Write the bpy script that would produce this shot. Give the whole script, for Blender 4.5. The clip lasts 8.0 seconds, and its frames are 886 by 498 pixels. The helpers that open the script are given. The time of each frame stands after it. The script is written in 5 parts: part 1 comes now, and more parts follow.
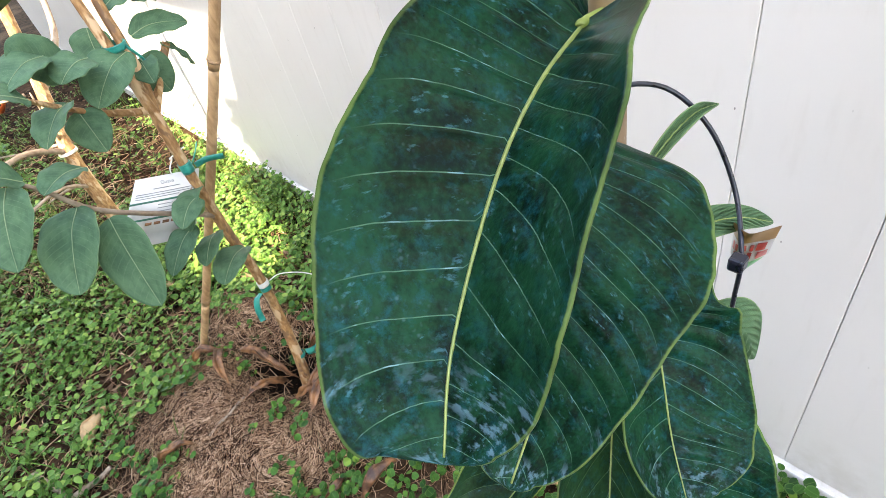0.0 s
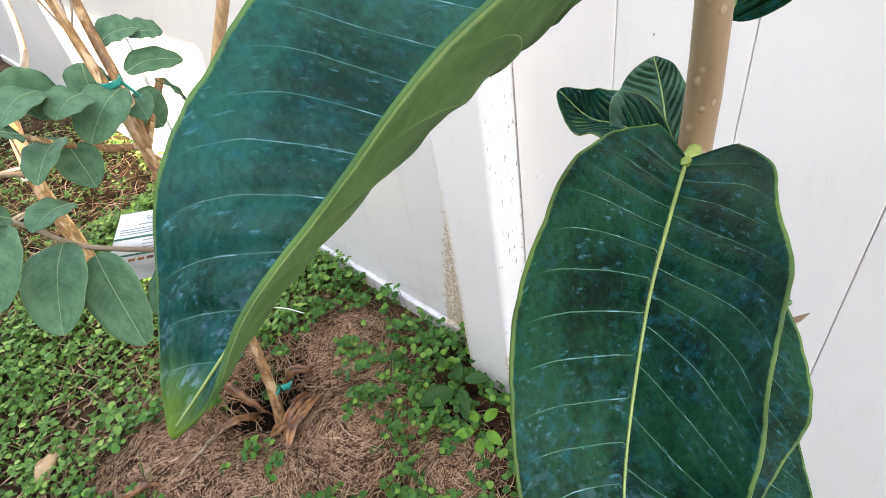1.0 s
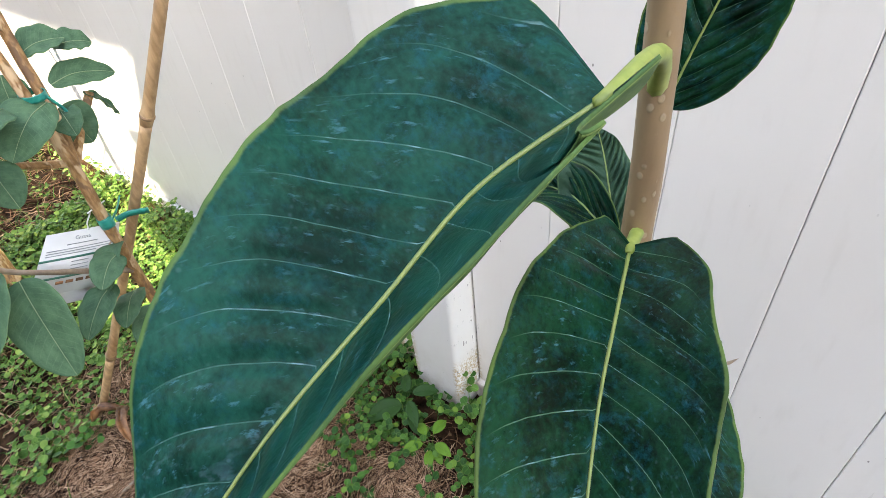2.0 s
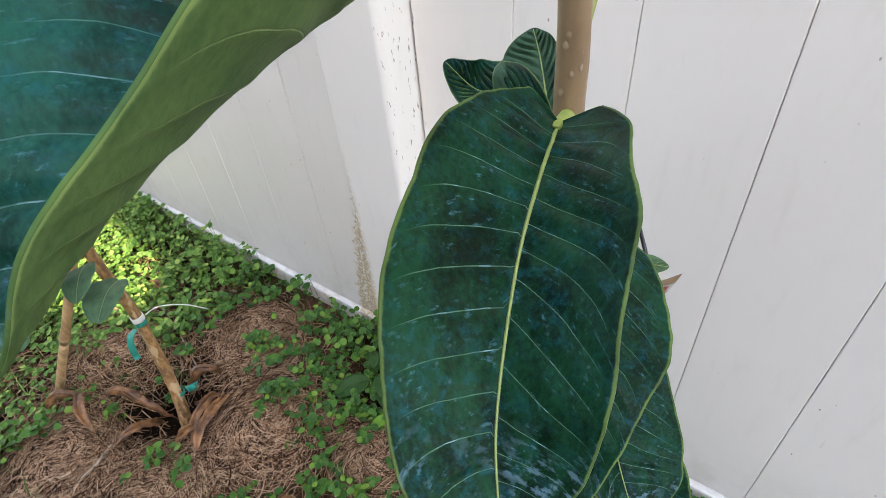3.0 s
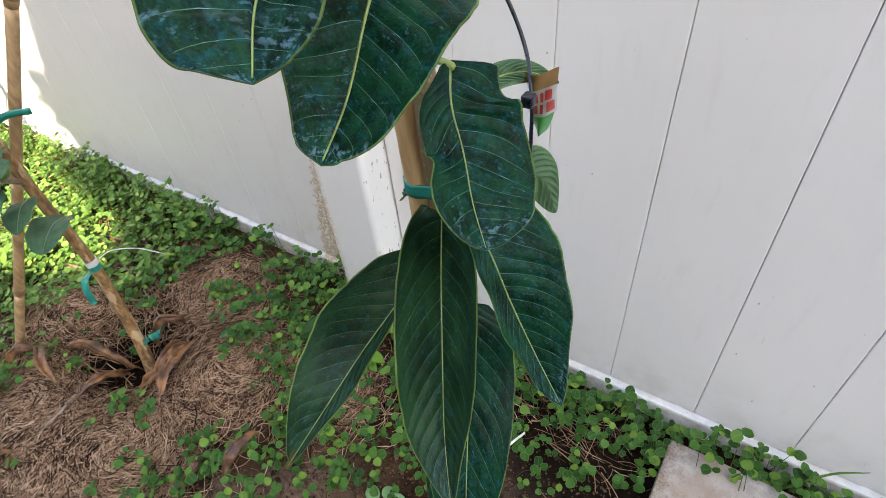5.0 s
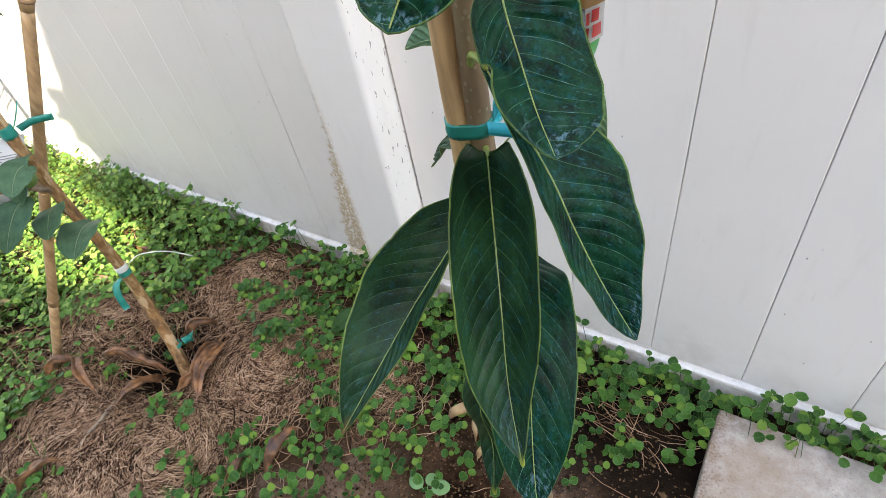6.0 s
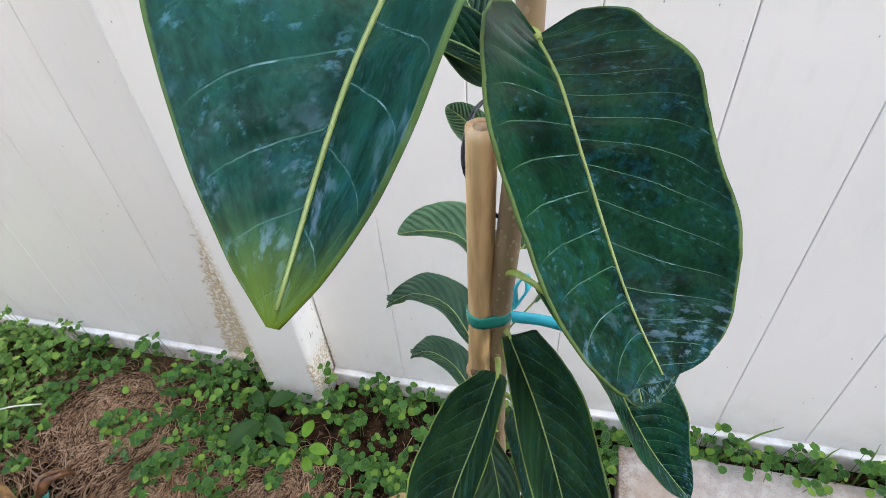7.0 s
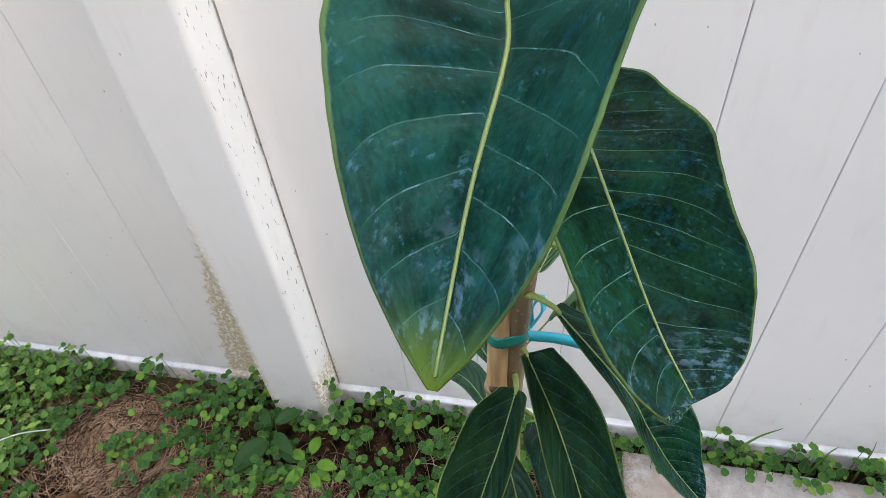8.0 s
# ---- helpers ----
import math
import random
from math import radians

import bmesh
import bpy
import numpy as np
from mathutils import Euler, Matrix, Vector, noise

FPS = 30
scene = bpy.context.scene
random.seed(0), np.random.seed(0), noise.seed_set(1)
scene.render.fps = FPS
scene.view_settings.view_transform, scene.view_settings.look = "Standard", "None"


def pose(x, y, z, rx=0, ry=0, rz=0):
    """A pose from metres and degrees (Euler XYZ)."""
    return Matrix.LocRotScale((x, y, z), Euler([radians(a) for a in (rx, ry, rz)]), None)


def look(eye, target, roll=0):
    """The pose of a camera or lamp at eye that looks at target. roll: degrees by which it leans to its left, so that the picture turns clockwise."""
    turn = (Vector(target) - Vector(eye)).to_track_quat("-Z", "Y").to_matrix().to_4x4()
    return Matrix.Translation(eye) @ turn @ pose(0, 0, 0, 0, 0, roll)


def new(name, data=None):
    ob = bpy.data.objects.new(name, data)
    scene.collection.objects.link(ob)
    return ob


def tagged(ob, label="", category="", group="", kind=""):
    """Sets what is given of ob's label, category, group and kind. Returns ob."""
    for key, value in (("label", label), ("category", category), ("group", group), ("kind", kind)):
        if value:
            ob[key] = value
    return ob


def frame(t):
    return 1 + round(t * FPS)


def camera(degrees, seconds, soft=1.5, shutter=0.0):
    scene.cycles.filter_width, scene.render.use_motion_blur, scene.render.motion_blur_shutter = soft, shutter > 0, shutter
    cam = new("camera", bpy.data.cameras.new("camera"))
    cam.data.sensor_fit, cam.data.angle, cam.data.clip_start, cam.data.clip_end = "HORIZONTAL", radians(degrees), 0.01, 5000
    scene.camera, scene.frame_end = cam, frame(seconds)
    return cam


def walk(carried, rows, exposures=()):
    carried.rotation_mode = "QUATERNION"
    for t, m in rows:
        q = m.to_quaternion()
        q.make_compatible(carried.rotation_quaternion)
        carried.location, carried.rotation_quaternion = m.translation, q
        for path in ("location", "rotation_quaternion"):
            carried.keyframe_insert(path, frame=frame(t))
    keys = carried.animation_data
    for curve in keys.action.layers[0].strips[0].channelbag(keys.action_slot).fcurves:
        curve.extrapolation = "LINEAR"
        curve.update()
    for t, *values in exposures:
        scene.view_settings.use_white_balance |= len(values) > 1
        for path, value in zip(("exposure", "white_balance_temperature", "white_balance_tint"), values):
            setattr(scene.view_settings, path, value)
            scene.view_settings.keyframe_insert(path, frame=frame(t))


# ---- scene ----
cam = camera(78.3, 8.0, soft=0.85)
PATH = [
    (0, (0.0664, 0.0734, 0.9521), (-1.1928, 0.9127, -0.3555), -16.09),
    (0.5, (0.0588, 0.0665, 0.9669), (-1.1750, 0.9700, -0.3221), -13.89),
    (1, (0.0359, 0.0491, 0.9864), (-1.1561, 1.0440, -0.2743), -10.93),
    (1.2, (0.0265, 0.0455, 0.9977), (-1.1279, 1.0892, -0.2585), -9.39),
    (2.3, (0.0264, 0.0602, 1.0093), (-0.9833, 1.2036, -0.2842), -6.24),
    (2.5, (0.0329, 0.0595, 0.9934), (-0.9572, 1.2098, -0.3091), -5.97),
    (3, (0.0451, 0.0528, 0.9785), (-0.8993, 1.2188, -0.3439), -5.61),
    (3.5, (0.0542, 0.0315, 0.9649), (-0.8269, 1.2222, -0.3789), -4.48),
    (4, (0.0680, 0.0014, 0.9450), (-0.7704, 1.1803, -0.4360), -4.95),
    (4.2, (0.0727, -0.0044, 0.9349), (-0.7667, 1.1714, -0.4481), -4.91),
    (5.3, (0.1262, 0.0333, 0.8915), (-0.7723, 1.1576, -0.4972), -8.28),
    (5.5, (0.1288, 0.0215, 0.8751), (-0.7996, 1.1117, -0.5211), -9.52),
    (6, (0.1014, 0.0092, 0.8851), (-0.8207, 1.1249, -0.4951), -12.22),
    (6.5, (0.0354, 0.0207, 0.9258), (-0.6626, 1.3321, -0.4132), -8.92),
    (7, (-0.0031, 0.0187, 0.9620), (-0.4084, 1.4514, -0.3734), -4.45),
    (7.5, (-0.0183, 0.0086, 0.9756), (-0.3517, 1.4735, -0.3446), -4.57),
    (8, (-0.0153, 0.0087, 0.9816), (-0.3964, 1.4699, -0.3298), -5.31),
]
walk(cam, [(t, look(eye, target, roll)) for t, eye, target, roll in PATH], [(0.0, 3.54, 8200.0, 13.0), (1.2, 3.52, 8200.0, 13.0), (2.4, 3.14, 8200.0, 13.0), (3.0, 3.12, 8200.0, 13.0), (4.0, 3.06, 8200.0, 13.0), (5.5, 3.12, 8200.0, 13.0), (6.9, 3.32, 8200.0, 13.0), (8.0, 3.13, 8200.0, 13.0)])

# ---- light ----
world = bpy.data.worlds.new("sky")
scene.world = world
world.use_nodes = True
wn = world.node_tree
wn.nodes.clear()
sky = wn.nodes.new("ShaderNodeTexSky")
sky.sky_type = "NISHITA"
sky.sun_disc = False
SUN_WAY = Vector((-0.42, 0.70, -0.58)).normalized()
sky.sun_elevation = math.asin(-SUN_WAY.z)
sky.sun_rotation = math.atan2(-SUN_WAY.x, -SUN_WAY.y)
bg = wn.nodes.new("ShaderNodeBackground")
bg.inputs["Strength"].default_value = 0.15
wo = wn.nodes.new("ShaderNodeOutputWorld")
wn.links.new(sky.outputs[0], bg.inputs[0])
wn.links.new(bg.outputs[0], wo.inputs[0])
sun = new("sun", bpy.data.lights.new("sun", "SUN"))
sun.data.energy = 2.5
sun.data.angle = radians(0.5)
sun.data.color = (1.0, 0.95, 0.86)
sun.matrix_world = look((0, 0, 5), Vector((0, 0, 5)) + SUN_WAY)


# ---- materials ----
class Mat:
    """A small builder for node materials."""

    def __init__(self, name, rough=0.5, base=(0.5, 0.5, 0.5), metal=0.0, spec=0.5):
        self.m = bpy.data.materials.new(name)
        self.m.use_nodes = True
        self.t = self.m.node_tree
        self.b = self.t.nodes["Principled BSDF"]
        self.b.inputs["Base Color"].default_value = (*base, 1)
        self.b.inputs["Roughness"].default_value = rough
        self.b.inputs["Metallic"].default_value = metal
        self.b.inputs["Specular IOR Level"].default_value = spec

    def n(self, kind, **props):
        node = self.t.nodes.new(kind)
        if "operation" in props:
            node.operation = props["operation"]
        if "interpolation_type" in props:
            node.interpolation_type = props["interpolation_type"]
        if "data_type" in props:
            node.data_type, node.blend_type = props["data_type"], props["blend_type"]
        return node

    def put(self, sock, v):
        if isinstance(v, bpy.types.NodeSocket):
            self.t.links.new(v, sock)
        elif isinstance(v, tuple) and len(v) == 3 and sock.type == "RGBA":
            sock.default_value = (*v, 1)
        else:
            sock.default_value = v

    def math(self, op, a, b=0.0, c=0.0):
        node = self.n("ShaderNodeMath", operation=op)
        for s, v in zip(node.inputs, (a, b, c)):
            self.put(s, v)
        return node.outputs[0]

    def coord(self, which="Object"):
        return self.n("ShaderNodeTexCoord").outputs[which]

    def pos(self):
        return self.n("ShaderNodeNewGeometry").outputs["Position"]

    def xyz(self, v):
        node = self.n("ShaderNodeSeparateXYZ")
        self.put(node.inputs[0], v)
        return node.outputs

    def noise(self, vec, scale, detail=3.0, rough=0.55, out="Fac"):
        node = self.n("ShaderNodeTexNoise")
        self.put(node.inputs["Vector"], vec)
        node.inputs["Scale"].default_value = scale
        node.inputs["Detail"].default_value = detail
        node.inputs["Roughness"].default_value = rough
        return node.outputs[out]

    def scaled(self, vec, s):
        node = self.n("ShaderNodeMapping")
        self.put(node.inputs["Vector"], vec)
        node.inputs["Scale"].default_value = s
        return node.outputs[0]

    def ramp(self, fac, lo, hi, a=0.0, b=1.0):
        node = self.n("ShaderNodeMapRange", interpolation_type="SMOOTHSTEP")
        for s, v in zip(node.inputs[:5], (fac, lo, hi, a, b)):
            self.put(s, v)
        return node.outputs[0]

    def mix(self, fac, a, b, kind="MIX"):
        node = self.n("ShaderNodeMix", data_type="RGBA", blend_type=kind)
        self.put(node.inputs["Factor"], fac)
        self.put(node.inputs[6], a)
        self.put(node.inputs[7], b)
        return node.outputs[2]

    def island(self):
        return self.n("ShaderNodeNewGeometry").outputs["Random Per Island"]

    def color(self, v):
        self.put(self.b.inputs["Base Color"], v)
        return self

    def rough(self, v):
        self.put(self.b.inputs["Roughness"], v)
        return self

    def bump(self, h, strength=0.3, dist=0.002):
        node = self.n("ShaderNodeBump")
        node.inputs["Strength"].default_value = strength
        node.inputs["Distance"].default_value = dist
        self.put(node.inputs["Height"], h)
        self.put(self.b.inputs["Normal"], node.outputs[0])
        return self


def leaf_material(name, dark, light, vein, margin, residue_sheen=0.0, rough=0.25, tip=None, gloss=0.15, tip_from=0.985):
    k = Mat(name, rough, spec=gloss)
    u, vv, _ = k.xyz(k.coord("UV"))
    v = k.math("MULTIPLY_ADD", vv, 2.0, -1.0)
    av = k.math("ABSOLUTE", v)
    shift = k.math("MULTIPLY", k.math("GREATER_THAN", v, 0.0), 0.42)
    way = k.n("ShaderNodeUVMap")
    way.uv_map = "vein"
    wob = k.math("MULTIPLY_ADD", k.noise(k.coord("UV"), 7.0, 2.0), 0.08, -0.04)
    p = k.math("ADD", k.math("ADD", k.xyz(way.outputs[0])[0], wob), shift)
    d = k.math("SUBTRACT", 0.5, k.math("ABSOLUTE", k.math("SUBTRACT", k.math("FRACT", p), 0.5)))
    fade = k.ramp(av, 0.97, 0.62)
    uneven = k.ramp(k.noise(k.coord("UV"), 11.0, 3.0), 0.30, 0.66, 0.45, 1.0)
    line = k.math("MULTIPLY", k.math("MULTIPLY", k.ramp(d, 0.021, 0.006), fade), uneven)
    fine = k.noise(k.scaled(k.coord("UV"), (2.2, 1.0, 1.0)), 38.0, 3.0)
    broad = k.noise(k.coord("UV"), 5.0, 2.0)
    col = k.mix(k.ramp(k.math("ADD", k.math("MULTIPLY", broad, 0.65), k.math("MULTIPLY", fine, 0.35)), 0.33, 0.68), dark, light)
    col = k.mix(k.math("MULTIPLY", k.ramp(d, 0.16, 0.02), 0.16), col, light)
    chalk = k.ramp(k.noise(k.coord("UV"), 9.0, 3.0, 0.6), 0.54, 0.66, 0.0, min(1.0, residue_sheen))
    col = k.mix(k.math("MULTIPLY", line, 0.85), col, k.mix(chalk, vein, (0.24, 0.44, 0.47)))
    rgh = k.math("ADD", rough, k.math("MULTIPLY", fine, 0.2))
    if residue_sheen:
        # dried spray: fine specks in loose drifts, with run marks towards the tip
        cell = k.n("ShaderNodeTexVoronoi")
        k.put(cell.inputs["Vector"], k.coord("Object"))
        cell.inputs["Scale"].default_value = 760.0
        # smears that follow the side veins
        lane = k.n("ShaderNodeCombineXYZ")
        k.put(lane.inputs[0], p)
        k.put(lane.inputs[1], k.math("MULTIPLY", vv, 3.2))
        smear = k.ramp(k.noise(lane.outputs[0], 5.5, 4.0, 0.62), 0.56, 0.70)
        smear = k.math("MULTIPLY", smear, k.ramp(k.noise(k.coord("Object"), 120.0, 2.5, 0.6), 0.42, 0.64))
        col = k.mix(k.math("MULTIPLY", smear, residue_sheen * 0.6), col, (0.065, 0.22, 0.275))
        specks = k.math("MULTIPLY", k.ramp(cell.outputs["Distance"], 0.45, 0.10), k.ramp(k.noise(k.coord("Object"), 300.0, 2.0), 0.50, 0.62))
        drift = k.ramp(k.noise(k.coord("Object"), 95.0, 3.0, 0.6), 0.44, 0.64)
        # mottled teal: part dried film, part blue sky sheen put into the colour
        film_sheen = k.ramp(k.noise(k.coord("Object"), 260.0, 5.0, 0.72), 0.47, 0.74)
        film_sheen = k.math("MULTIPLY", film_sheen, k.ramp(k.noise(k.coord("Object"), 38.0, 2.0), 0.35, 0.62, 0.35, 1.0))
        col = k.mix(k.math("MULTIPLY", film_sheen, residue_sheen * 0.80), col, (0.003, 0.076, 0.092))
        low = k.ramp(u, 0.35, 1.0, 0.30, 1.0)
        dried = k.math("MULTIPLY", k.math("MULTIPLY", specks, drift), k.math("MULTIPLY", low, residue_sheen * 0.4))
        runs = k.math("MULTIPLY", k.ramp(k.noise(lane.outputs[0], 2.6, 3.0, 0.6), 0.50, 0.64), k.ramp(k.noise(k.coord("Object"), 60.0, 2.0), 0.42, 0.58))
        dried = k.math("MAXIMUM", dried, k.math("MULTIPLY", runs, k.ramp(u, 0.72, 0.95, 0.0, max(0.0, residue_sheen * 1.4 - 0.45))))
        col = k.mix(k.math("MULTIPLY", dried, 0.65), col, (0.19, 0.34, 0.42))
        rgh = k.math("ADD", rgh, k.math("MULTIPLY", dried, 0.25))
    edge = k.ramp(k.math("ADD", av, k.math("MULTIPLY", fine, 0.02)), 0.976, 0.996)
    col = k.mix(k.math("MULTIPLY", edge, k.ramp(broad, 0.3, 0.65, 0.35, 0.9)), col, margin)
    if tip:
        col = k.mix(k.ramp(k.math("ADD", u, k.math("MULTIPLY", broad, 0.08)), tip_from, 1.055), col, tip)
    k.color(col).rough(rgh)
    h = k.math("SUBTRACT", k.math("MULTIPLY", fine, 0.35), k.math("MULTIPLY", line, 0.5))
    return k.bump(h, 0.5, 0.0007).m


LEAF = leaf_material("glossy_leaf", (0.0005, 0.0060, 0.0026), (0.0048, 0.045, 0.0190), (0.085, 0.190, 0.120), (0.105, 0.165, 0.045), gloss=0.07, rough=0.22, residue_sheen=0.75)
LEAF_LOW = leaf_material("lower_leaf", (0.0036, 0.0140, 0.0048), (0.014, 0.052, 0.0175), (0.070, 0.140, 0.060), (0.12, 0.17, 0.035), gloss=0.14, rough=0.28, residue_sheen=0.50, tip=(0.30, 0.33, 0.05))
LEAF_DRY = leaf_material("dry_tipped_leaf", (0.0036, 0.0140, 0.0048), (0.014, 0.052, 0.0175), (0.070, 0.140, 0.060), (0.17, 0.24, 0.05), gloss=0.14, rough=0.28, residue_sheen=0.50, tip=(0.15, 0.070, 0.032), tip_from=0.955)
LEAF_NEAR = leaf_material("drooping_leaf", (0.0012, 0.018, 0.011), (0.006, 0.068, 0.045), (0.055, 0.155, 0.125), (0.095, 0.165, 0.045), gloss=0.07, rough=0.26, residue_sheen=0.80, tip=(0.085, 0.135, 0.012), tip_from=0.93)
LEAF_UNDER = leaf_material("leaf_underside", (0.058, 0.118, 0.040), (0.128, 0.212, 0.072), (0.25, 0.34, 0.14), (0.22, 0.30, 0.10), rough=0.55)
LEAF_PALE = leaf_material("young_leaf", (0.055, 0.120, 0.060), (0.085, 0.165, 0.080), (0.20, 0.28, 0.14), (0.20, 0.28, 0.12), rough=0.45)
GUAVA = leaf_material("guava_leaf", (0.042, 0.098, 0.052), (0.080, 0.158, 0.082), (0.13, 0.20, 0.11), (0.12, 0.20, 0.10), rough=0.5)
GUAVA_UNDER = leaf_material("guava_underside", (0.14, 0.21, 0.12), (0.19, 0.26, 0.15), (0.28, 0.34, 0.2), (0.2, 0.28, 0.14), rough=0.6)
MIDRIB = Mat("midrib", 0.4)
MIDRIB.color(MIDRIB.mix(MIDRIB.noise(MIDRIB.coord(), 300.0), (0.17, 0.235, 0.055), (0.26, 0.32, 0.10)))
MIDRIB = MIDRIB.m
GUAVA_RIB = Mat("guava_midrib", 0.5, (0.19, 0.26, 0.13)).m
LEAF_BACK = leaf_material("shaded_leaf", (0.020, 0.056, 0.032), (0.036, 0.088, 0.048), (0.060, 0.120, 0.064), (0.12, 0.19, 0.08), rough=0.4)


def plain(name, a, b, scale, rough=0.5, bump=0.3, dist=0.001, metal=0.0, stretch=(1, 1, 1), detail=4.0):
    k = Mat(name, rough, metal=metal)
    c = k.scaled(k.coord(), stretch)
    f = k.noise(c, scale, detail)
    g = k.noise(c, scale * 0.13, 2.0)
    k.color(k.mix(k.ramp(k.math("ADD", k.math("MULTIPLY", f, 0.6), k.math("MULTIPLY", g, 0.4)), 0.35, 0.66), a, b))
    k.rough(k.math("ADD", rough - 0.06, k.math("MULTIPLY", f, 0.14)))
    return k.bump(f, bump, dist).m


def vinyl_material():
    k = Mat("white_vinyl", 0.33)
    p = k.pos()
    x, y, z = k.xyz(p)
    cloud = k.noise(p, 2.2, 3.0)
    dust = k.noise(k.scaled(p, (60, 60, 12)), 1.0, 3.0)
    col = k.mix(k.ramp(cloud, 0.3, 0.7), (0.735, 0.709, 0.671), (0.780, 0.758, 0.725))
    col = k.mix(k.math("MULTIPLY", k.ramp(dust, 0.55, 0.8), 0.12), col, (0.50, 0.46, 0.40))
    # splashed soil near the ground
    low = k.math("MULTIPLY", k.ramp(z, 0.22, 0.02), k.ramp(k.noise(p, 14.0, 5.0, 0.65), 0.42, 0.75))
    col = k.mix(k.math("MULTIPLY", low, 0.38), col, (0.42, 0.36, 0.27))
    grime = k.math("MULTIPLY", k.ramp(z, 0.075, 0.035), k.ramp(k.noise(p, 36.0, 5.0, 0.7), 0.36, 0.66))
    col = k.mix(k.math("MULTIPLY", grime, 0.6), col, (0.36, 0.30, 0.22))
    # dark flecks
    cell = k.n("ShaderNodeTexVoronoi")
    k.put(cell.inputs["Vector"], k.scaled(p, (1.0, 1.0, 0.55)))
    cell.inputs["Scale"].default_value = 44.0
    fleck = k.math("MULTIPLY", k.ramp(cell.outputs["Distance"], 0.055, 0.03), k.ramp(k.noise(p, 6.0, 2.0), 0.45, 0.55))
    # nicks and dirt down the post's outer face
    nick = k.math("MULTIPLY", k.ramp(k.noise(k.scaled(p, (1.0, 1.0, 0.32)), 150.0, 3.0, 0.6), 0.64, 0.67), k.ramp(k.math("ABSOLUTE", k.math("SUBTRACT", x, -0.4205)), 0.012, 0.003))
    fleck = k.math("MAXIMUM", fleck, nick)
    col = k.mix(k.math("MULTIPLY", fleck, 0.75), col, (0.10, 0.085, 0.075))
    # the brown crust along the post
    wide = k.ramp(z, 0.58, 0.03, 0.006, 0.085)
    rag = k.math("MULTIPLY_ADD", k.noise(p, 60.0, 5.0, 0.7), 0.075, -0.0375)
    near = k.math("ADD", k.math("SUBTRACT", x, -0.5815), k.math("MULTIPLY", rag, 1.0))
    side = k.math("MULTIPLY", k.ramp(near, k.math("MULTIPLY", wide, -1.0), k.math("MULTIPLY_ADD", wide, -1.0, 0.012)), k.ramp(x, -0.5215, -0.5415))
    crust = k.math("MULTIPLY", k.math("MULTIPLY", side, k.ramp(z, 0.60, 0.36)), k.ramp(k.noise(p, 130.0, 6.0, 0.72), 0.40, 0.52))
    # a smaller one low on the other edge of the post
    e2 = k.math("MULTIPLY", k.ramp(k.math("ABSOLUTE", k.math("SUBTRACT", x, -0.4225)), 0.016, 0.006), k.math("MULTIPLY", k.ramp(z, 0.17, 0.13), k.ramp(z, 0.04, 0.06)))
    e2 = k.math("MULTIPLY", e2, k.ramp(k.noise(p, 150.0, 4.0, 0.7), 0.46, 0.54))
    crust = k.math("MAXIMUM", crust, e2)
    col = k.mix(k.math("MULTIPLY", crust, 0.82), col, k.mix(k.noise(p, 90.0), (0.36, 0.24, 0.11), (0.60, 0.46, 0.26)))
    k.color(col)
    k.rough(k.math("ADD", k.math("MULTIPLY_ADD", dust, 0.16, 0.24), k.math("MULTIPLY", crust, 0.5)))
    return k.bump(k.math("ADD", k.math("MULTIPLY", cloud, 0.3), crust), 0.25, 0.002).m


VINYL = vinyl_material()
VINYL_IN = plain("vinyl_gap", (0.30, 0.29, 0.27), (0.40, 0.38, 0.36), 20.0, 0.7)
PETIOLE = plain("leaf_stalk", (0.17, 0.23, 0.04), (0.30, 0.34, 0.09), 160.0, 0.45, 0.2, 0.0004)
BAMBOO = plain("bamboo", (0.40, 0.212, 0.092), (0.71, 0.44, 0.220), 34.0, 0.45, 0.5, 0.0006, stretch=(6, 6, 0.6))
BAMBOO_GREY = plain("weathered_bamboo", (0.34, 0.195, 0.095), (0.62, 0.40, 0.215), 22.0, 0.55, 0.4, 0.0008, stretch=(6, 6, 0.7))
BAMBOO_NODE = plain("bamboo_node", (0.26, 0.15, 0.08), (0.46, 0.30, 0.17), 120.0, 0.55, 0.4, 0.0006)
BARK_DARK = plain("dark_scar", (0.05, 0.025, 0.012), (0.16, 0.085, 0.045), 260.0, 0.8, 0.8, 0.0008)
BAMBOO_CUT = plain("bamboo_pith", (0.30, 0.17, 0.09), (0.50, 0.32, 0.18), 200.0, 0.8)


def bark_material():
    k = Mat("guava_bark", 0.6, spec=0.3)
    c = k.scaled(k.coord(), (1.5, 1.5, 0.6))
    big, mid, small = k.noise(c, 38.0, 3.0), k.noise(c, 110.0, 4.0), k.noise(k.scaled(c, (1, 1, 0.3)), 300.0, 3.0)
    col = k.mix(k.ramp(mid, 0.3, 0.7), (0.26, 0.125, 0.048), (0.52, 0.30, 0.135))
    col = k.mix(k.ramp(big, 0.52, 0.60), col, (0.64, 0.44, 0.26))
    col = k.mix(k.ramp(big, 0.42, 0.34), col, (0.20, 0.110, 0.060))
    k.color(k.mix(k.math("MULTIPLY", small, 0.3), col, (0.20, 0.12, 0.06)))
    return k.bump(k.math("ADD", k.ramp(big, 0.48, 0.56), k.math("MULTIPLY", mid, 0.5)), 0.8, 0.002).m


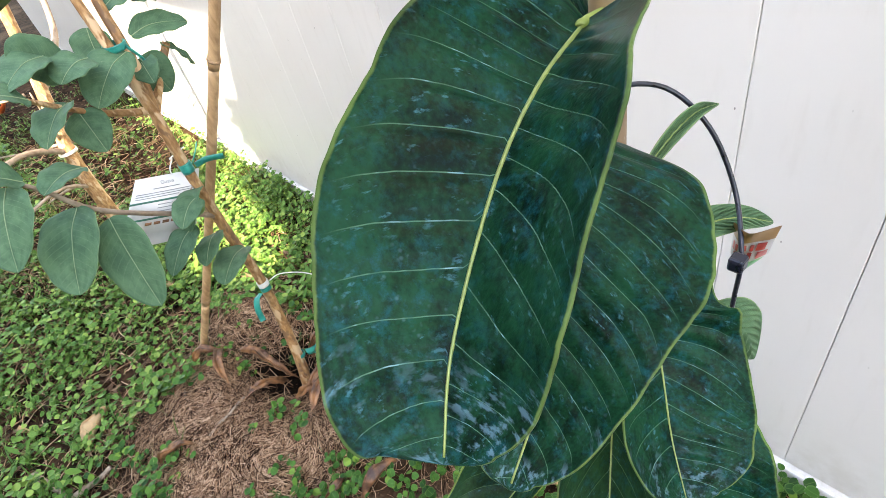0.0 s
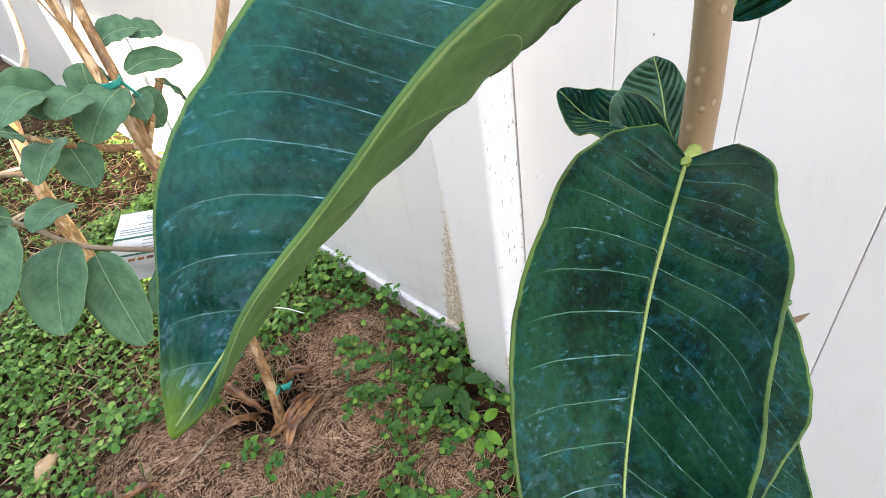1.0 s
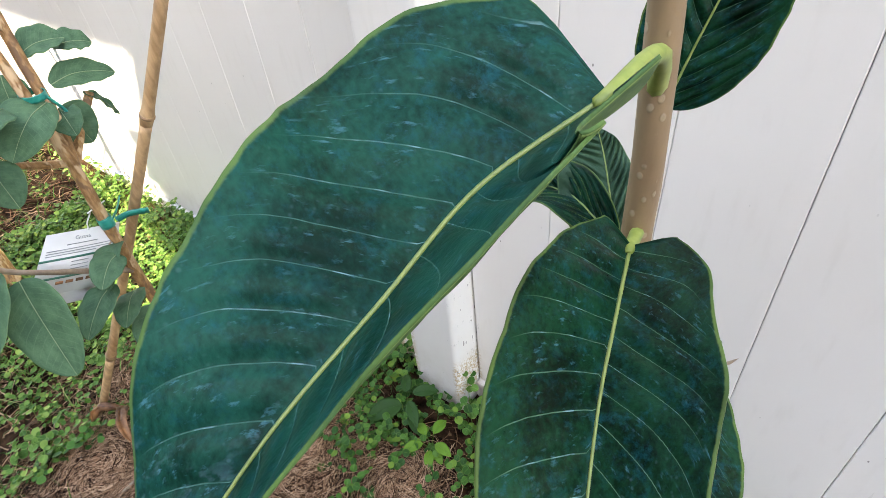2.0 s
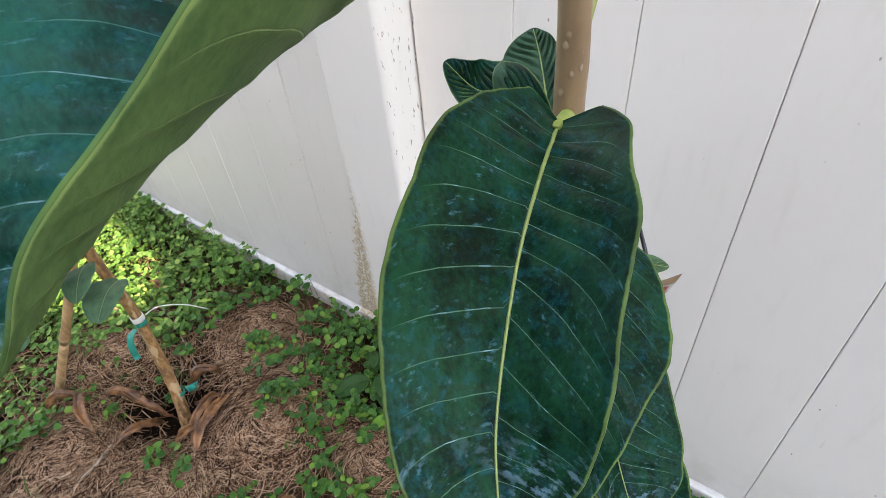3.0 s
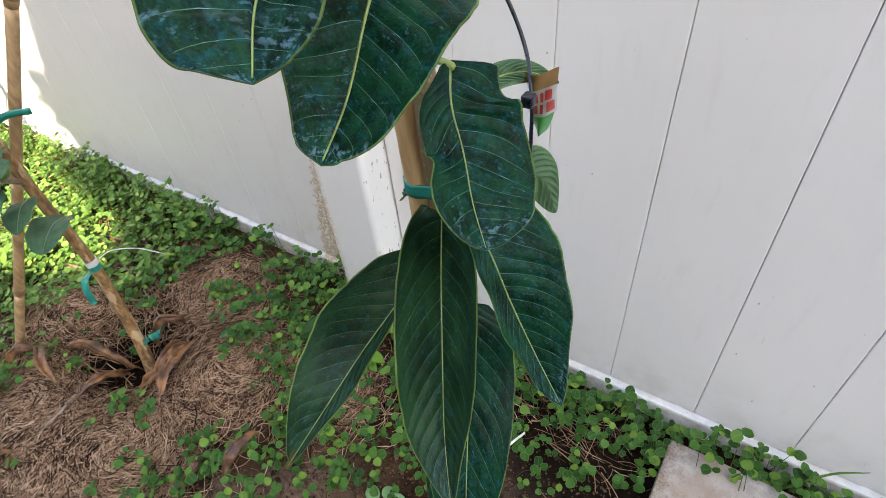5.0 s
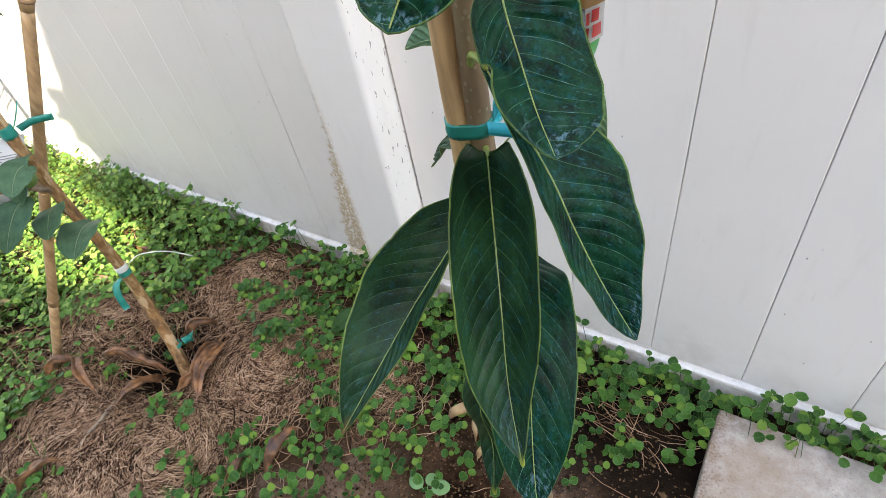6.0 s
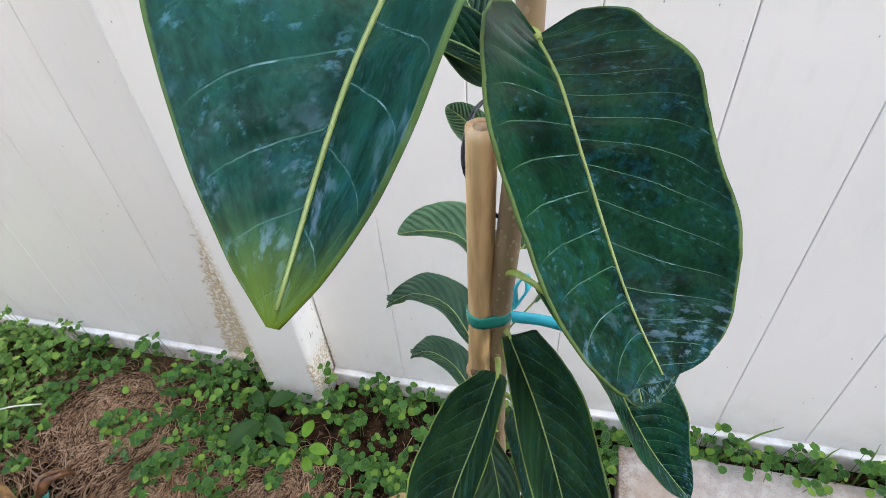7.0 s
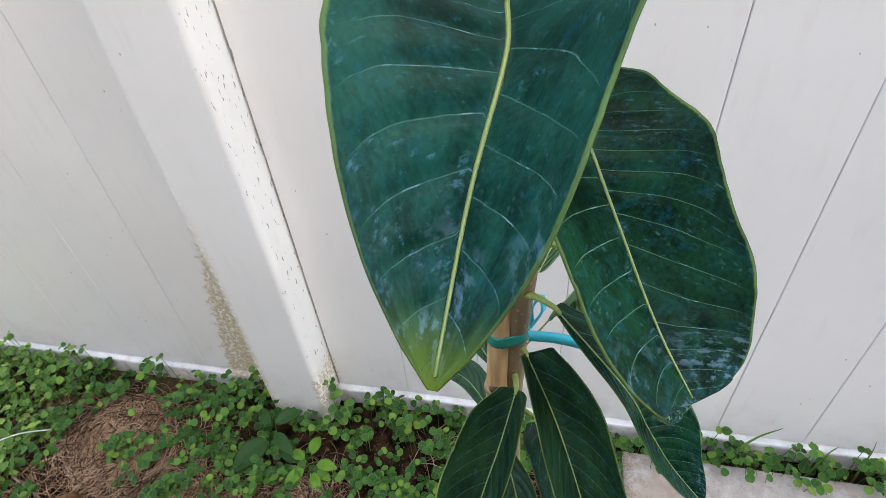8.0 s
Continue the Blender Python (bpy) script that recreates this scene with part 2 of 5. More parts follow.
GUAVA_BARK = bark_material()
TAPE = plain("teal_tape", (0.0, 0.19, 0.15), (0.01, 0.27, 0.21), 120.0, 0.32, 0.5, 0.001)
RIBBON = plain("turquoise_ribbon", (0.0, 0.46, 0.55), (0.01, 0.56, 0.64), 90.0, 0.3, 0.3, 0.001)
WIRE = plain("black_plastic", (0.006, 0.007, 0.014), (0.016, 0.018, 0.034), 200.0, 0.28, 0.1)
WHITE_TIE = plain("white_plastic", (0.66, 0.65, 0.62), (0.78, 0.77, 0.74), 90.0, 0.4, 0.1)
DEAD = plain("dead_leaf", (0.050, 0.019, 0.008), (0.33, 0.150, 0.062), 45.0, 0.5, 0.7, 0.003)
DEAD_TAN = plain("tan_dead_leaf", (0.27, 0.160, 0.070), (0.47, 0.31, 0.155), 40.0, 0.75, 0.6, 0.002)
TWIG = plain("dry_twig", (0.22, 0.15, 0.10), (0.42, 0.32, 0.23), 60.0, 0.8, 0.5, 0.001)


def stem_material():
    k = Mat("young_bark", 0.55)
    c = k.coord()
    cell = k.n("ShaderNodeTexVoronoi")
    k.put(cell.inputs["Vector"], k.scaled(c, (1, 1, 0.7)))
    cell.inputs["Scale"].default_value = 260.0
    dots = k.ramp(cell.outputs["Distance"], 0.30, 0.16)
    f = k.noise(k.scaled(c, (1, 1, 0.35)), 120.0, 4.0)
    col = k.mix(f, (0.15, 0.09, 0.05), (0.34, 0.23, 0.13))
    k.color(k.mix(k.math("MULTIPLY", dots, 0.45), col, (0.46, 0.37, 0.25)))
    return k.bump(k.math("ADD", f, dots), 0.4, 0.0008).m


STEM = stem_material()


def ground_material():
    k = Mat("soil", 0.95, spec=0.03)
    p = k.pos()
    big, mid, small = k.noise(p, 3.0, 3.0), k.noise(p, 22.0, 5.0, 0.65), k.noise(p, 120.0, 4.0, 0.7)
    col = k.mix(k.ramp(mid, 0.35, 0.65), (0.006, 0.0035, 0.002), (0.062, 0.032, 0.017))
    col = k.mix(k.ramp(big, 0.48, 0.65, 0.0, 0.38), col, (0.17, 0.100, 0.057))
    col = k.mix(k.ramp(small, 0.58, 0.72, 0.0, 0.7), col, (0.022, 0.015, 0.010))
    x, y, _ = k.xyz(p)
    # pale trodden soil between the straw and the sapling
    bare = None
    for bx, by, br in ((-0.42, 0.09, 0.11), (-0.35, 0.17, 0.11), (-0.11, 0.37, 0.09), (-0.03, 0.33, 0.10)):
        q = k.math("SQRT", k.math("ADD", k.math("POWER", k.math("ADD", x, -bx), 2.0), k.math("POWER", k.math("ADD", y, -by), 2.0)))
        q = k.ramp(k.math("ADD", q, k.math("MULTIPLY_ADD", mid, 0.16, -0.08)), br, br * 0.35)
        bare = q if bare is None else k.math("MAXIMUM", bare, q)
    col = k.mix(k.math("MULTIPLY", bare, 0.75), col, k.mix(k.ramp(small, 0.4, 0.65), (0.23, 0.148, 0.100), (0.10, 0.060, 0.039)))
    # a ragged, much darker patch of soil between sapling and fence
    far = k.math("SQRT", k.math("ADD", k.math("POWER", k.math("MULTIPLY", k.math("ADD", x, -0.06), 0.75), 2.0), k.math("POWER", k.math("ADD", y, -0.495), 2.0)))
    dark_patch = k.ramp(k.math("ADD", far, k.math("MULTIPLY_ADD", mid, 0.20, -0.10)), 0.25, 0.12)
    col = k.mix(k.math("MULTIPLY", dark_patch, 0.85), col, (0.010, 0.007, 0.005))
    # shadow painted into the soil of the hollow at the guava foot
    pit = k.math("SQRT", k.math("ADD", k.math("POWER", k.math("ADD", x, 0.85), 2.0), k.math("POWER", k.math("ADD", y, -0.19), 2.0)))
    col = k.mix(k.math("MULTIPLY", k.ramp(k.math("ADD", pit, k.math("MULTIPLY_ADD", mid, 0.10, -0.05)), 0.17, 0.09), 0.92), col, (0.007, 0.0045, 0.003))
    k.color(col)
    return k.bump(k.math("ADD", mid, k.math("MULTIPLY", small, 0.6)), 0.9, 0.008).m


SOIL = ground_material()


def strand_material(name, a, b, c):
    k = Mat(name, 0.8, spec=0.06)
    r = k.island()
    k.color(k.mix(k.ramp(r, 0.55, 1.0), k.mix(k.ramp(r, 0.15, 0.62), a, b), c))
    return k.m


STRAW = strand_material("dry_straw", (0.030, 0.014, 0.008), (0.35, 0.198, 0.115), (0.66, 0.44, 0.285))

LITTER = strand_material("brown_litter", (0.020, 0.012, 0.008), (0.085, 0.048, 0.028), (0.24, 0.15, 0.09))


def weed_material(name, a, b, c, rim=None):
    k = Mat(name, 0.45, spec=0.12)
    r = k.island()
    f = k.noise(k.pos(), 260.0, 2.0)
    col = k.mix(k.ramp(r, 0.72, 1.0), k.mix(k.ramp(r, 0.0, 0.72), a, b), c)
    if rim:
        # paler towards the edge, and along the crease
        u, v, _ = k.xyz(k.coord("UV"))
        col = k.mix(k.math("MAXIMUM", k.ramp(u, 0.80, 1.0, 0.0, 0.65), k.ramp(v, 0.10, 0.0, 0.0, 0.40)), col, rim)
    k.color(k.mix(k.math("MULTIPLY", f, 0.25), col, (0.02, 0.05, 0.015)))
    return k.m


# yellower than the bed clover, with sunlight on the leaves painted in as brighter green
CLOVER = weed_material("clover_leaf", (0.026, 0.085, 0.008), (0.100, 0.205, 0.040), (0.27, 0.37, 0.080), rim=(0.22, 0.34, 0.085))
GRASS = weed_material("grass_blade", (0.06, 0.14, 0.03), (0.13, 0.25, 0.05), (0.34, 0.36, 0.14))
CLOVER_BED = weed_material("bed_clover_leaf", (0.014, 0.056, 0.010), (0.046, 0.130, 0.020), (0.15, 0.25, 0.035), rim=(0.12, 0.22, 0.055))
BROADLEAF = weed_material("broad_weed_leaf", (0.012, 0.040, 0.010), (0.022, 0.062, 0.014), (0.03, 0.08, 0.02))
FIELD_WEED = weed_material("pointed_weed_leaf", (0.050, 0.120, 0.020), (0.105, 0.205, 0.035), (0.22, 0.33, 0.06))
YELLOW_WEED = weed_material("yellow_green_weed", (0.065, 0.16, 0.016), (0.10, 0.21, 0.022), (0.18, 0.28, 0.03))
SEEDLING = weed_material("seedling_leaf", (0.14, 0.27, 0.11), (0.18, 0.32, 0.13), (0.2, 0.35, 0.14))

FRUIT = plain("green_fruit_skin", (0.10, 0.20, 0.045), (0.16, 0.28, 0.07), 120.0, 0.4, 0.3, 0.0006)


def slab_material():
    k = Mat("concrete", 0.85, spec=0.2)
    p = k.pos()
    big, mid, fine = k.noise(p, 7.0, 4.0), k.noise(p, 45.0, 5.0, 0.65), k.noise(p, 260.0, 3.0, 0.7)
    col = k.mix(k.ramp(mid, 0.3, 0.7), (0.34, 0.285, 0.240), (0.47, 0.420, 0.37))
    col = k.mix(k.ramp(big, 0.48, 0.66, 0.0, 0.55), col, (0.34, 0.23, 0.15))
    col = k.mix(k.ramp(fine, 0.56, 0.70, 0.0, 0.6), col, (0.22, 0.165, 0.12))
    # earth trodden on to the rim beside the bed
    x, y, _ = k.xyz(p)
    rim = k.ramp(k.math("ADD", x, k.math("MULTIPLY_ADD", mid, 0.10, -0.05)), 0.187, 0.142)
    col = k.mix(k.math("MULTIPLY", rim, k.ramp(fine, 0.35, 0.6, 0.3, 0.8)), col, (0.20, 0.125, 0.075))
    k.color(col)
    return k.bump(k.math("ADD", mid, k.math("MULTIPLY", fine, 0.5)), 0.6, 0.003).m


SLAB = slab_material()
SHADE_WALL_TAN = plain("shade_wall_tan", (0.20, 0.185, 0.165), (0.26, 0.24, 0.215), 8.0, 0.9)
TAG_WHITE = plain("printed_card", (0.62, 0.62, 0.60), (0.70, 0.70, 0.68), 30.0, 0.35, 0.1)
TAG_GREEN = plain("dark_green_print", (0.02, 0.13, 0.09), (0.03, 0.16, 0.11), 30.0, 0.35, 0.1)
INK = plain("grey_print", (0.20, 0.22, 0.22), (0.28, 0.30, 0.30), 60.0, 0.4, 0.1)
RED = plain("red_print", (0.50, 0.03, 0.03), (0.62, 0.06, 0.05), 60.0, 0.3, 0.1)
ORANGE = plain("orange_print", (0.30, 0.15, 0.04), (0.40, 0.22, 0.07), 60.0, 0.3, 0.1)
SILVER = plain("silver_foil", (0.48, 0.47, 0.46), (0.62, 0.61, 0.60), 60.0, 0.3, 0.1)
ORANGE_PLASTIC = plain("orange_plastic", (0.62, 0.10, 0.025), (0.74, 0.16, 0.04), 40.0, 0.4, 0.2)
LIME = plain("green_print", (0.02, 0.30, 0.05), (0.05, 0.42, 0.09), 60.0, 0.3, 0.1)


# ---- builders ----
def mesh_of(name, verts, faces, mats, uvs=None, idx=None, smooth=True):
    me = bpy.data.meshes.new(name)
    me.from_pydata([tuple(v) for v in verts], [], faces)
    for m in mats:
        me.materials.append(m)
    if idx is not None:
        me.polygons.foreach_set("material_index", idx)
    me.polygons.foreach_set("use_smooth", [smooth] * len(me.polygons))
    if uvs is not None:
        lay = me.uv_layers.new(name="uv")
        per = np.array([uvs[i] for f in faces for i in f], float)
        lay.data.foreach_set("uv", per[:, :2].ravel())
        if per.shape[1] == 3:
            vein = me.uv_layers.new(name="vein")
            vein.data.foreach_set("uv", np.stack([per[:, 2], per[:, 2] * 0], 1).ravel())
    me.update()
    return me


def thing(name, at=(0, 0, 0), label="", category="", group="", kind=""):
    ob = new(name)
    ob.location = at
    ob.empty_display_size = 0.05
    bpy.context.view_layer.update()
    return tagged(ob, label, category, group, kind)


def part(name, me, parent, label=""):
    """Links a mesh in world places as one part under a thing or under a part."""
    ob = new(name, me)
    ob.parent = parent
    base = Vector((0, 0, 0))
    up = parent
    while up is not None:
        base += up.location
        up = up.parent
    ob.location = -base if parent.data is None else (0, 0, 0)
    if label:
        ob["label"] = label
    return ob


def single(name, me, label="", category="", group="", kind=""):
    return tagged(new(name, me), label, category, group, kind)


def glide(pts, n):
    """Places along a smooth curve through the given points."""
    pts = [Vector(p) for p in pts]
    if len(pts) == 2:
        return [pts[0].lerp(pts[1], i / (n - 1)) for i in range(n)]
    full = [2 * pts[0] - pts[1], *pts, 2 * pts[-1] - pts[-2]]
    out = []
    for i in range(n):
        s = i / (n - 1) * (len(pts) - 1)
        k = min(int(s), len(pts) - 2)
        f = s - k
        a, b, c, d = full[k : k + 4]
        out.append(0.5 * (2 * b + (c - a) * f + (2 * a - 5 * b + 4 * c - d) * f * f + (3 * b - a - 3 * c + d) * f**3))
    return out


def tube_data(pts, radii, sides=10, caps=True, lumps=0.0, seed=0):
    """Verts and faces of a tube along places."""
    rng = random.Random(seed)
    verts, faces = [], []
    side = None
    for i, p in enumerate(pts):
        t = (pts[min(i + 1, len(pts) - 1)] - pts[max(i - 1, 0)]).normalized()
        if side is None:
            side = t.orthogonal().normalized()
        side = (side - t * side.dot(t)).normalized()
        up = t.cross(side)
        r = radii[i] if isinstance(radii, (list, tuple)) else radii
        for j in range(sides):
            a = 2 * math.pi * j / sides
            q = r * (1 + lumps * rng.uniform(-1, 1))
            verts.append(p + side * math.cos(a) * q + up * math.sin(a) * q)
    for i in range(len(pts) - 1):
        for j in range(sides):
            k = (j + 1) % sides
            faces.append((i * sides + j, i * sides + k, (i + 1) * sides + k, (i + 1) * sides + j))
    if caps:
        faces.append(tuple(reversed(range(sides))))
        faces.append(tuple((len(pts) - 1) * sides + j for j in range(sides)))
    return verts, faces


def tube(name, ctrl, radii, mat, n=16, sides=10, lumps=0.0, seed=0):
    pts = glide(ctrl, n)
    if isinstance(radii, (list, tuple)):
        rr = [np.interp(i / (n - 1), np.linspace(0, 1, len(radii)), radii) for i in range(n)]
    else:
        rr = [radii] * n
    v, f = tube_data(pts, rr, sides, True, lumps, seed)
    return mesh_of(name, v, f, [mat])


def box_data(lo, hi, bevel):
    bm = bmesh.new()
    bmesh.ops.create_cube(bm, size=1.0)
    for v in bm.verts:
        v.co = Vector([lo[i] + (hi[i] - lo[i]) * (v.co[i] + 0.5) for i in range(3)])
    if bevel:
        bmesh.ops.bevel(bm, geom=list(bm.edges), offset=bevel, segments=2, profile=0.5, affect="EDGES", clamp_overlap=True)
    return bm


def box(name, lo, hi, mat, bevel=0.002, smooth=False):
    bm = box_data(lo, hi, bevel)
    me = bpy.data.meshes.new(name)
    bm.to_mesh(me)
    bm.free()
    me.materials.append(mat)
    me.polygons.foreach_set("use_smooth", [smooth] * len(me.polygons))
    return me


def profile(u, kind):
    """The half-width of a blade along its midrib, 0 to 1."""
    if kind == "round":
        return max(0.0, math.sin(math.pi * min(1.0, u) ** 0.92)) ** 0.52
    if kind == "egg":
        return max(0.0, math.sin(math.pi * u**0.80)) ** 0.62
    if kind == "lance":
        return max(0.0, math.sin(math.pi * u**0.86)) ** 0.80 * (1 - 0.30 * max(0.0, (u - 0.72) / 0.28) ** 1.5)
    return max(0.0, math.sin(math.pi * u)) ** 0.75


STATIONS = (0.03, 0.15, 0.30, 0.45, 0.60, 0.75, 0.88, 0.96)


def smooth_table(tab, xs, u):
    """A smooth value at u from a short table at the stations xs."""
    k = min(len(xs) - 2, max(0, sum(1 for x in xs if x < u) - 1))
    h = [b - a for a, b in zip(xs, xs[1:])]
    d = [(b - a) / w for a, b, w in zip(tab, tab[1:], h)]

    def slope(i):
        if i == 0 or i == len(xs) - 1:
            return d[min(i, len(d) - 1)]
        return (d[i - 1] * h[i] + d[i] * h[i - 1]) / (h[i] + h[i - 1])

    f = min(1.0, max(0.0, (u - xs[k]) / h[k]))
    return (2 * f**3 - 3 * f**2 + 1) * tab[k] + (f**3 - 2 * f**2 + f) * h[k] * slope(k) + (3 * f**2 - 2 * f**3) * tab[k + 1] + (f**3 - f**2) * h[k] * slope(k + 1)


def ease(u, lo, hi):
    f = min(1.0, max(0.0, (u - lo) / (hi - lo)))
    return f * f * (3 - 2 * f)


def blade(mid, face, half, kind="egg", fold=12.0, wave=0.0, waves=3.0, base=0.0, lobe=0.0, quilt=0.0021, veins=11.0, sweep=0.30,
          nu=130, nv=22, seed=0, twist=0.0, fold_r=None, half_r=None, thick=0.0006, tipw=0.0, notch=0.0, notch_r=None, curl_l=0.0, curl_r=0.0, wl=None, wr=None, fl=None, fr=None, sweep_l=None, curve=0.28, pointed=False):
    """A leaf's blade along a midrib, with its upper side towards face: both sides, thickness, folds, raised fields between sunk veins.
    Gives the verts, faces, uvs, material indices and the midrib's own places."""
    rng = random.Random(seed)
    ph = rng.uniform(0, 6)
    pts = glide(mid, nu + 1)
    verts, uvs, faces, idx, spine = [], [], [], [], []
    cols = 2 * nv + 1
    face = Vector(face).normalized()
    tops = []
    spread, folds = {}, {}
    if wl:
        us = [i / nu for i in range(nu + 1)]
        for s, ws, fs in ((1, wl, fl), (-1, wr, fr)):
            ends = [(1 - max(0.0, u - 0.96) / 0.04 * 0.9 if pointed else math.sqrt(max(0.0, 1 - (max(0.0, u - 0.96) / 0.04) ** 2))) * math.sqrt(max(0.0, 1 - (max(0.0, 0.03 - u) / 0.03) ** 2)) for u in us]
            spread[s] = [smooth_table(ws, STATIONS, min(0.96, max(0.03, u))) * e for u, e in zip(us, ends)]
            folds[s] = [radians(smooth_table(fs, (0.0, 1 / 3, 2 / 3, 1.0), u)) for u in us]
    start = 0.0
    while base and profile(start, kind) < base:
        start += 0.002
    for i, p in enumerate(pts):
        u = i / nu
        t = (pts[min(i + 1, nu)] - pts[max(i - 1, 0)]).normalized()
        nrm = (face - t * face.dot(t)).normalized()
        nrm = Matrix.Rotation(radians(twist * (u - 0.5)), 3, t) @ nrm
        side = t.cross(nrm).normalized()
        w = profile(start + (1 - start) * u, kind)
        if tipw:
            w = max(w, tipw * max(0.0, (u - 0.85) / 0.15) ** 0.4) if u > 0.85 else w
        spine.append((p, nrm))
        for j in range(cols):
            v = (j - nv) / nv
            s = 1 if v > 0 else -1
            a = abs(v)
            if wl:
                h = spread[s][i]
                ang = folds[s][i] * (1 - curve + curve * a)
            else:
                h = (half_r if half_r and s < 0 else half) * w
                fd = radians(fold_r if fold_r is not None and s < 0 else fold)
                crl = curl_r if s < 0 else curl_l
                ang = (fd + crl * a)
            h *= 1 + 0.016 * noise.noise((u * 13, seed + s, 0.5)) + 0.010 * noise.noise((u * 31, seed - s, 2.5))
            d = h * a
            q = p + side * (s * d * math.cos(ang)) + nrm * (d * math.sin(ang))
            q += nrm * (wave * min(1.0, 5 * (1 - u)) * a * a * math.sin(waves * 2 * math.pi * u + ph + (1.3 if s > 0 else 0)))
            if lobe:
                q -= t * (lobe * a * max(0.0, 1 - u / 0.2) ** 1.5)
            if notch:
                q += t * ((notch_r if notch_r is not None and s < 0 else notch) * a * a * ease(u, 0.76, 0.92) * (1 - ease(u, 0.92, 1.0)))
            lean = sweep_l if sweep_l is not None and s > 0 else sweep
            flow = veins * (u - lean * (a**1.1 + 0.25 * a**5) * min(1.0, 1.1 * w)) + 0.11 * math.sin(15 * u + ph + 2 * s)
            pv = flow + (0.42 if v > 0 else 0)
            near = 0.5 - abs(pv - math.floor(pv) - 0.5)
            puff = min(near / 0.36, 1.0)
            q += nrm * (quilt * (puff * puff * (3 - 2 * puff) - 0.6) * (1 - a**3) * min(1.0, a * 5) * min(1.0, w * 2))
            tops.append((q, (nrm * math.cos(ang) - side * (s * math.sin(ang))) if a else nrm))
            uvs.append((u, v * 0.5 + 0.5, flow))
    n = len(tops)
    verts = [q for q, _ in tops] + [q - m * thick for q, m in tops]
    uvs = uvs + uvs
    for i in range(nu):
        for j in range(cols - 1):
            a, b, c, d = i * cols + j, i * cols + j + 1, (i + 1) * cols + j + 1, (i + 1) * cols + j
            faces.append((a, b, c, d))
            idx.append(0)
            faces.append((n + d, n + c, n + b, n + a))
            idx.append(1)
        for j in (0, cols - 1):
            a, d = i * cols + j, (i + 1) * cols + j
            faces.append((a, d, n + d, n + a) if j == 0 else (d, a, n + a, n + d))
            idx.append(0)
    return verts, faces, uvs, idx, spine


def leaf_part(parent, mid, face, half, mats, rib=0.0006, stalk=None, label="", name="leaf", ribmat=None, petiole=0.0, **kw):
    """One leaf: the blade, with its midrib (and stalk) as a part of it."""
    v, f, uv, idx, spine = blade(mid, face, half, **kw)
    ob = part(name, mesh_of(name, v, f, mats, uv, idx), parent, label)
    if rib:
        pts = [p + m * rib * 0.25 for p, m in spine[:: max(1, len(spine) // 32)]]
        if stalk:
            pts = glide([*stalk, pts[0]], 7)[:-1] + pts
        k = len(pts)
        rr = [rib * (1.0 - 0.72 * i / (k - 1)) for i in range(k)]
        tv, tf = tube_data(pts, rr, 6)
        part("midrib", mesh_of("midrib", tv, tf, [ribmat or MIDRIB]), ob, "raised yellow-green midrib")
    if stalk and petiole:
        q = glide([*stalk, spine[0][0], spine[3][0]], 12)
        tv, tf = tube_data(q, [petiole * (1.15 - 0.55 * i / 11) for i in range(12)], 8)
        part("petiole", mesh_of("petiole", tv, tf, [PETIOLE]), ob, "yellow-green leaf stalk")
    return ob


# ---- the ground ----
MOUNDS = [(-0.63, 0.28, 0.135, 0.055), (-0.84, 0.43, 0.14, 0.045), (-0.90, 0.00, 0.20, 0.045), (-1.07, 0.22, 0.14, 0.040), (-0.67, 0.06, 0.13, 0.030), (-0.41, 0.345, 0.085, 0.035), (-0.76, -0.08, 0.12, 0.02)]


def ground_z(x, y):
    z = 0.010 * (noise.noise((x * 2.3, y * 2.3, 0.3))) + 0.006 * noise.noise((x * 11, y * 11, 1.7)) + 0.004 * noise.noise((x * 34, y * 34, 4.2)) + 0.003 * noise.noise((x * 75, y * 75, 2.2))
    for cx, cy, r, h in MOUNDS:
        d2 = ((x - cx) ** 2 + (y - cy) ** 2) / (r * r)
        if d2 < 6:
            z += h * math.exp(-d2 * 1.3)
    d2 = ((x + 0.85) ** 2 + (y - 0.19) ** 2) / 0.09**2
    if d2 < 6:
        z -= 0.065 * math.exp(-d2)
    d2 = ((x - 0.07) ** 2 / 0.11**2 + (y - 0.485) ** 2 / 0.06**2)
    if d2 < 6:
        z -= 0.03 * math.exp(-d2)
    return z


def build_ground():
    def steps(lo, hi, fine, far):
        inner = list(np.arange(lo, hi + 1e-6, fine))
        out, d = [], fine
        e = hi
        while e < far:
            d *= 1.5
            e += d
            out.append(e)
        low, d, e = [], fine, lo
        while e > -far:
            d *= 1.5
            e -= d
            low.append(e)
        return [*reversed(low), *inner, *out]

    xs, ys = steps(-2.4, 0.7, 0.0125, 400.0), steps(-0.6, 0.66, 0.0125, 400.0)
    verts = [(x, y, ground_z(x, y) if abs(x) < 6 and abs(y) < 4 else 0.0) for y in ys for x in xs]
    w = len(xs)
    faces = [(j * w + i, j * w + i + 1, (j + 1) * w + i + 1, (j + 1) * w + i) for j in range(len(ys) - 1) for i in range(w - 1)]
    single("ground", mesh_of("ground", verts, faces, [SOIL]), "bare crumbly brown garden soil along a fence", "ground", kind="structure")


build_ground()

# ---- the fence ----
FENCE_Y = 0.606


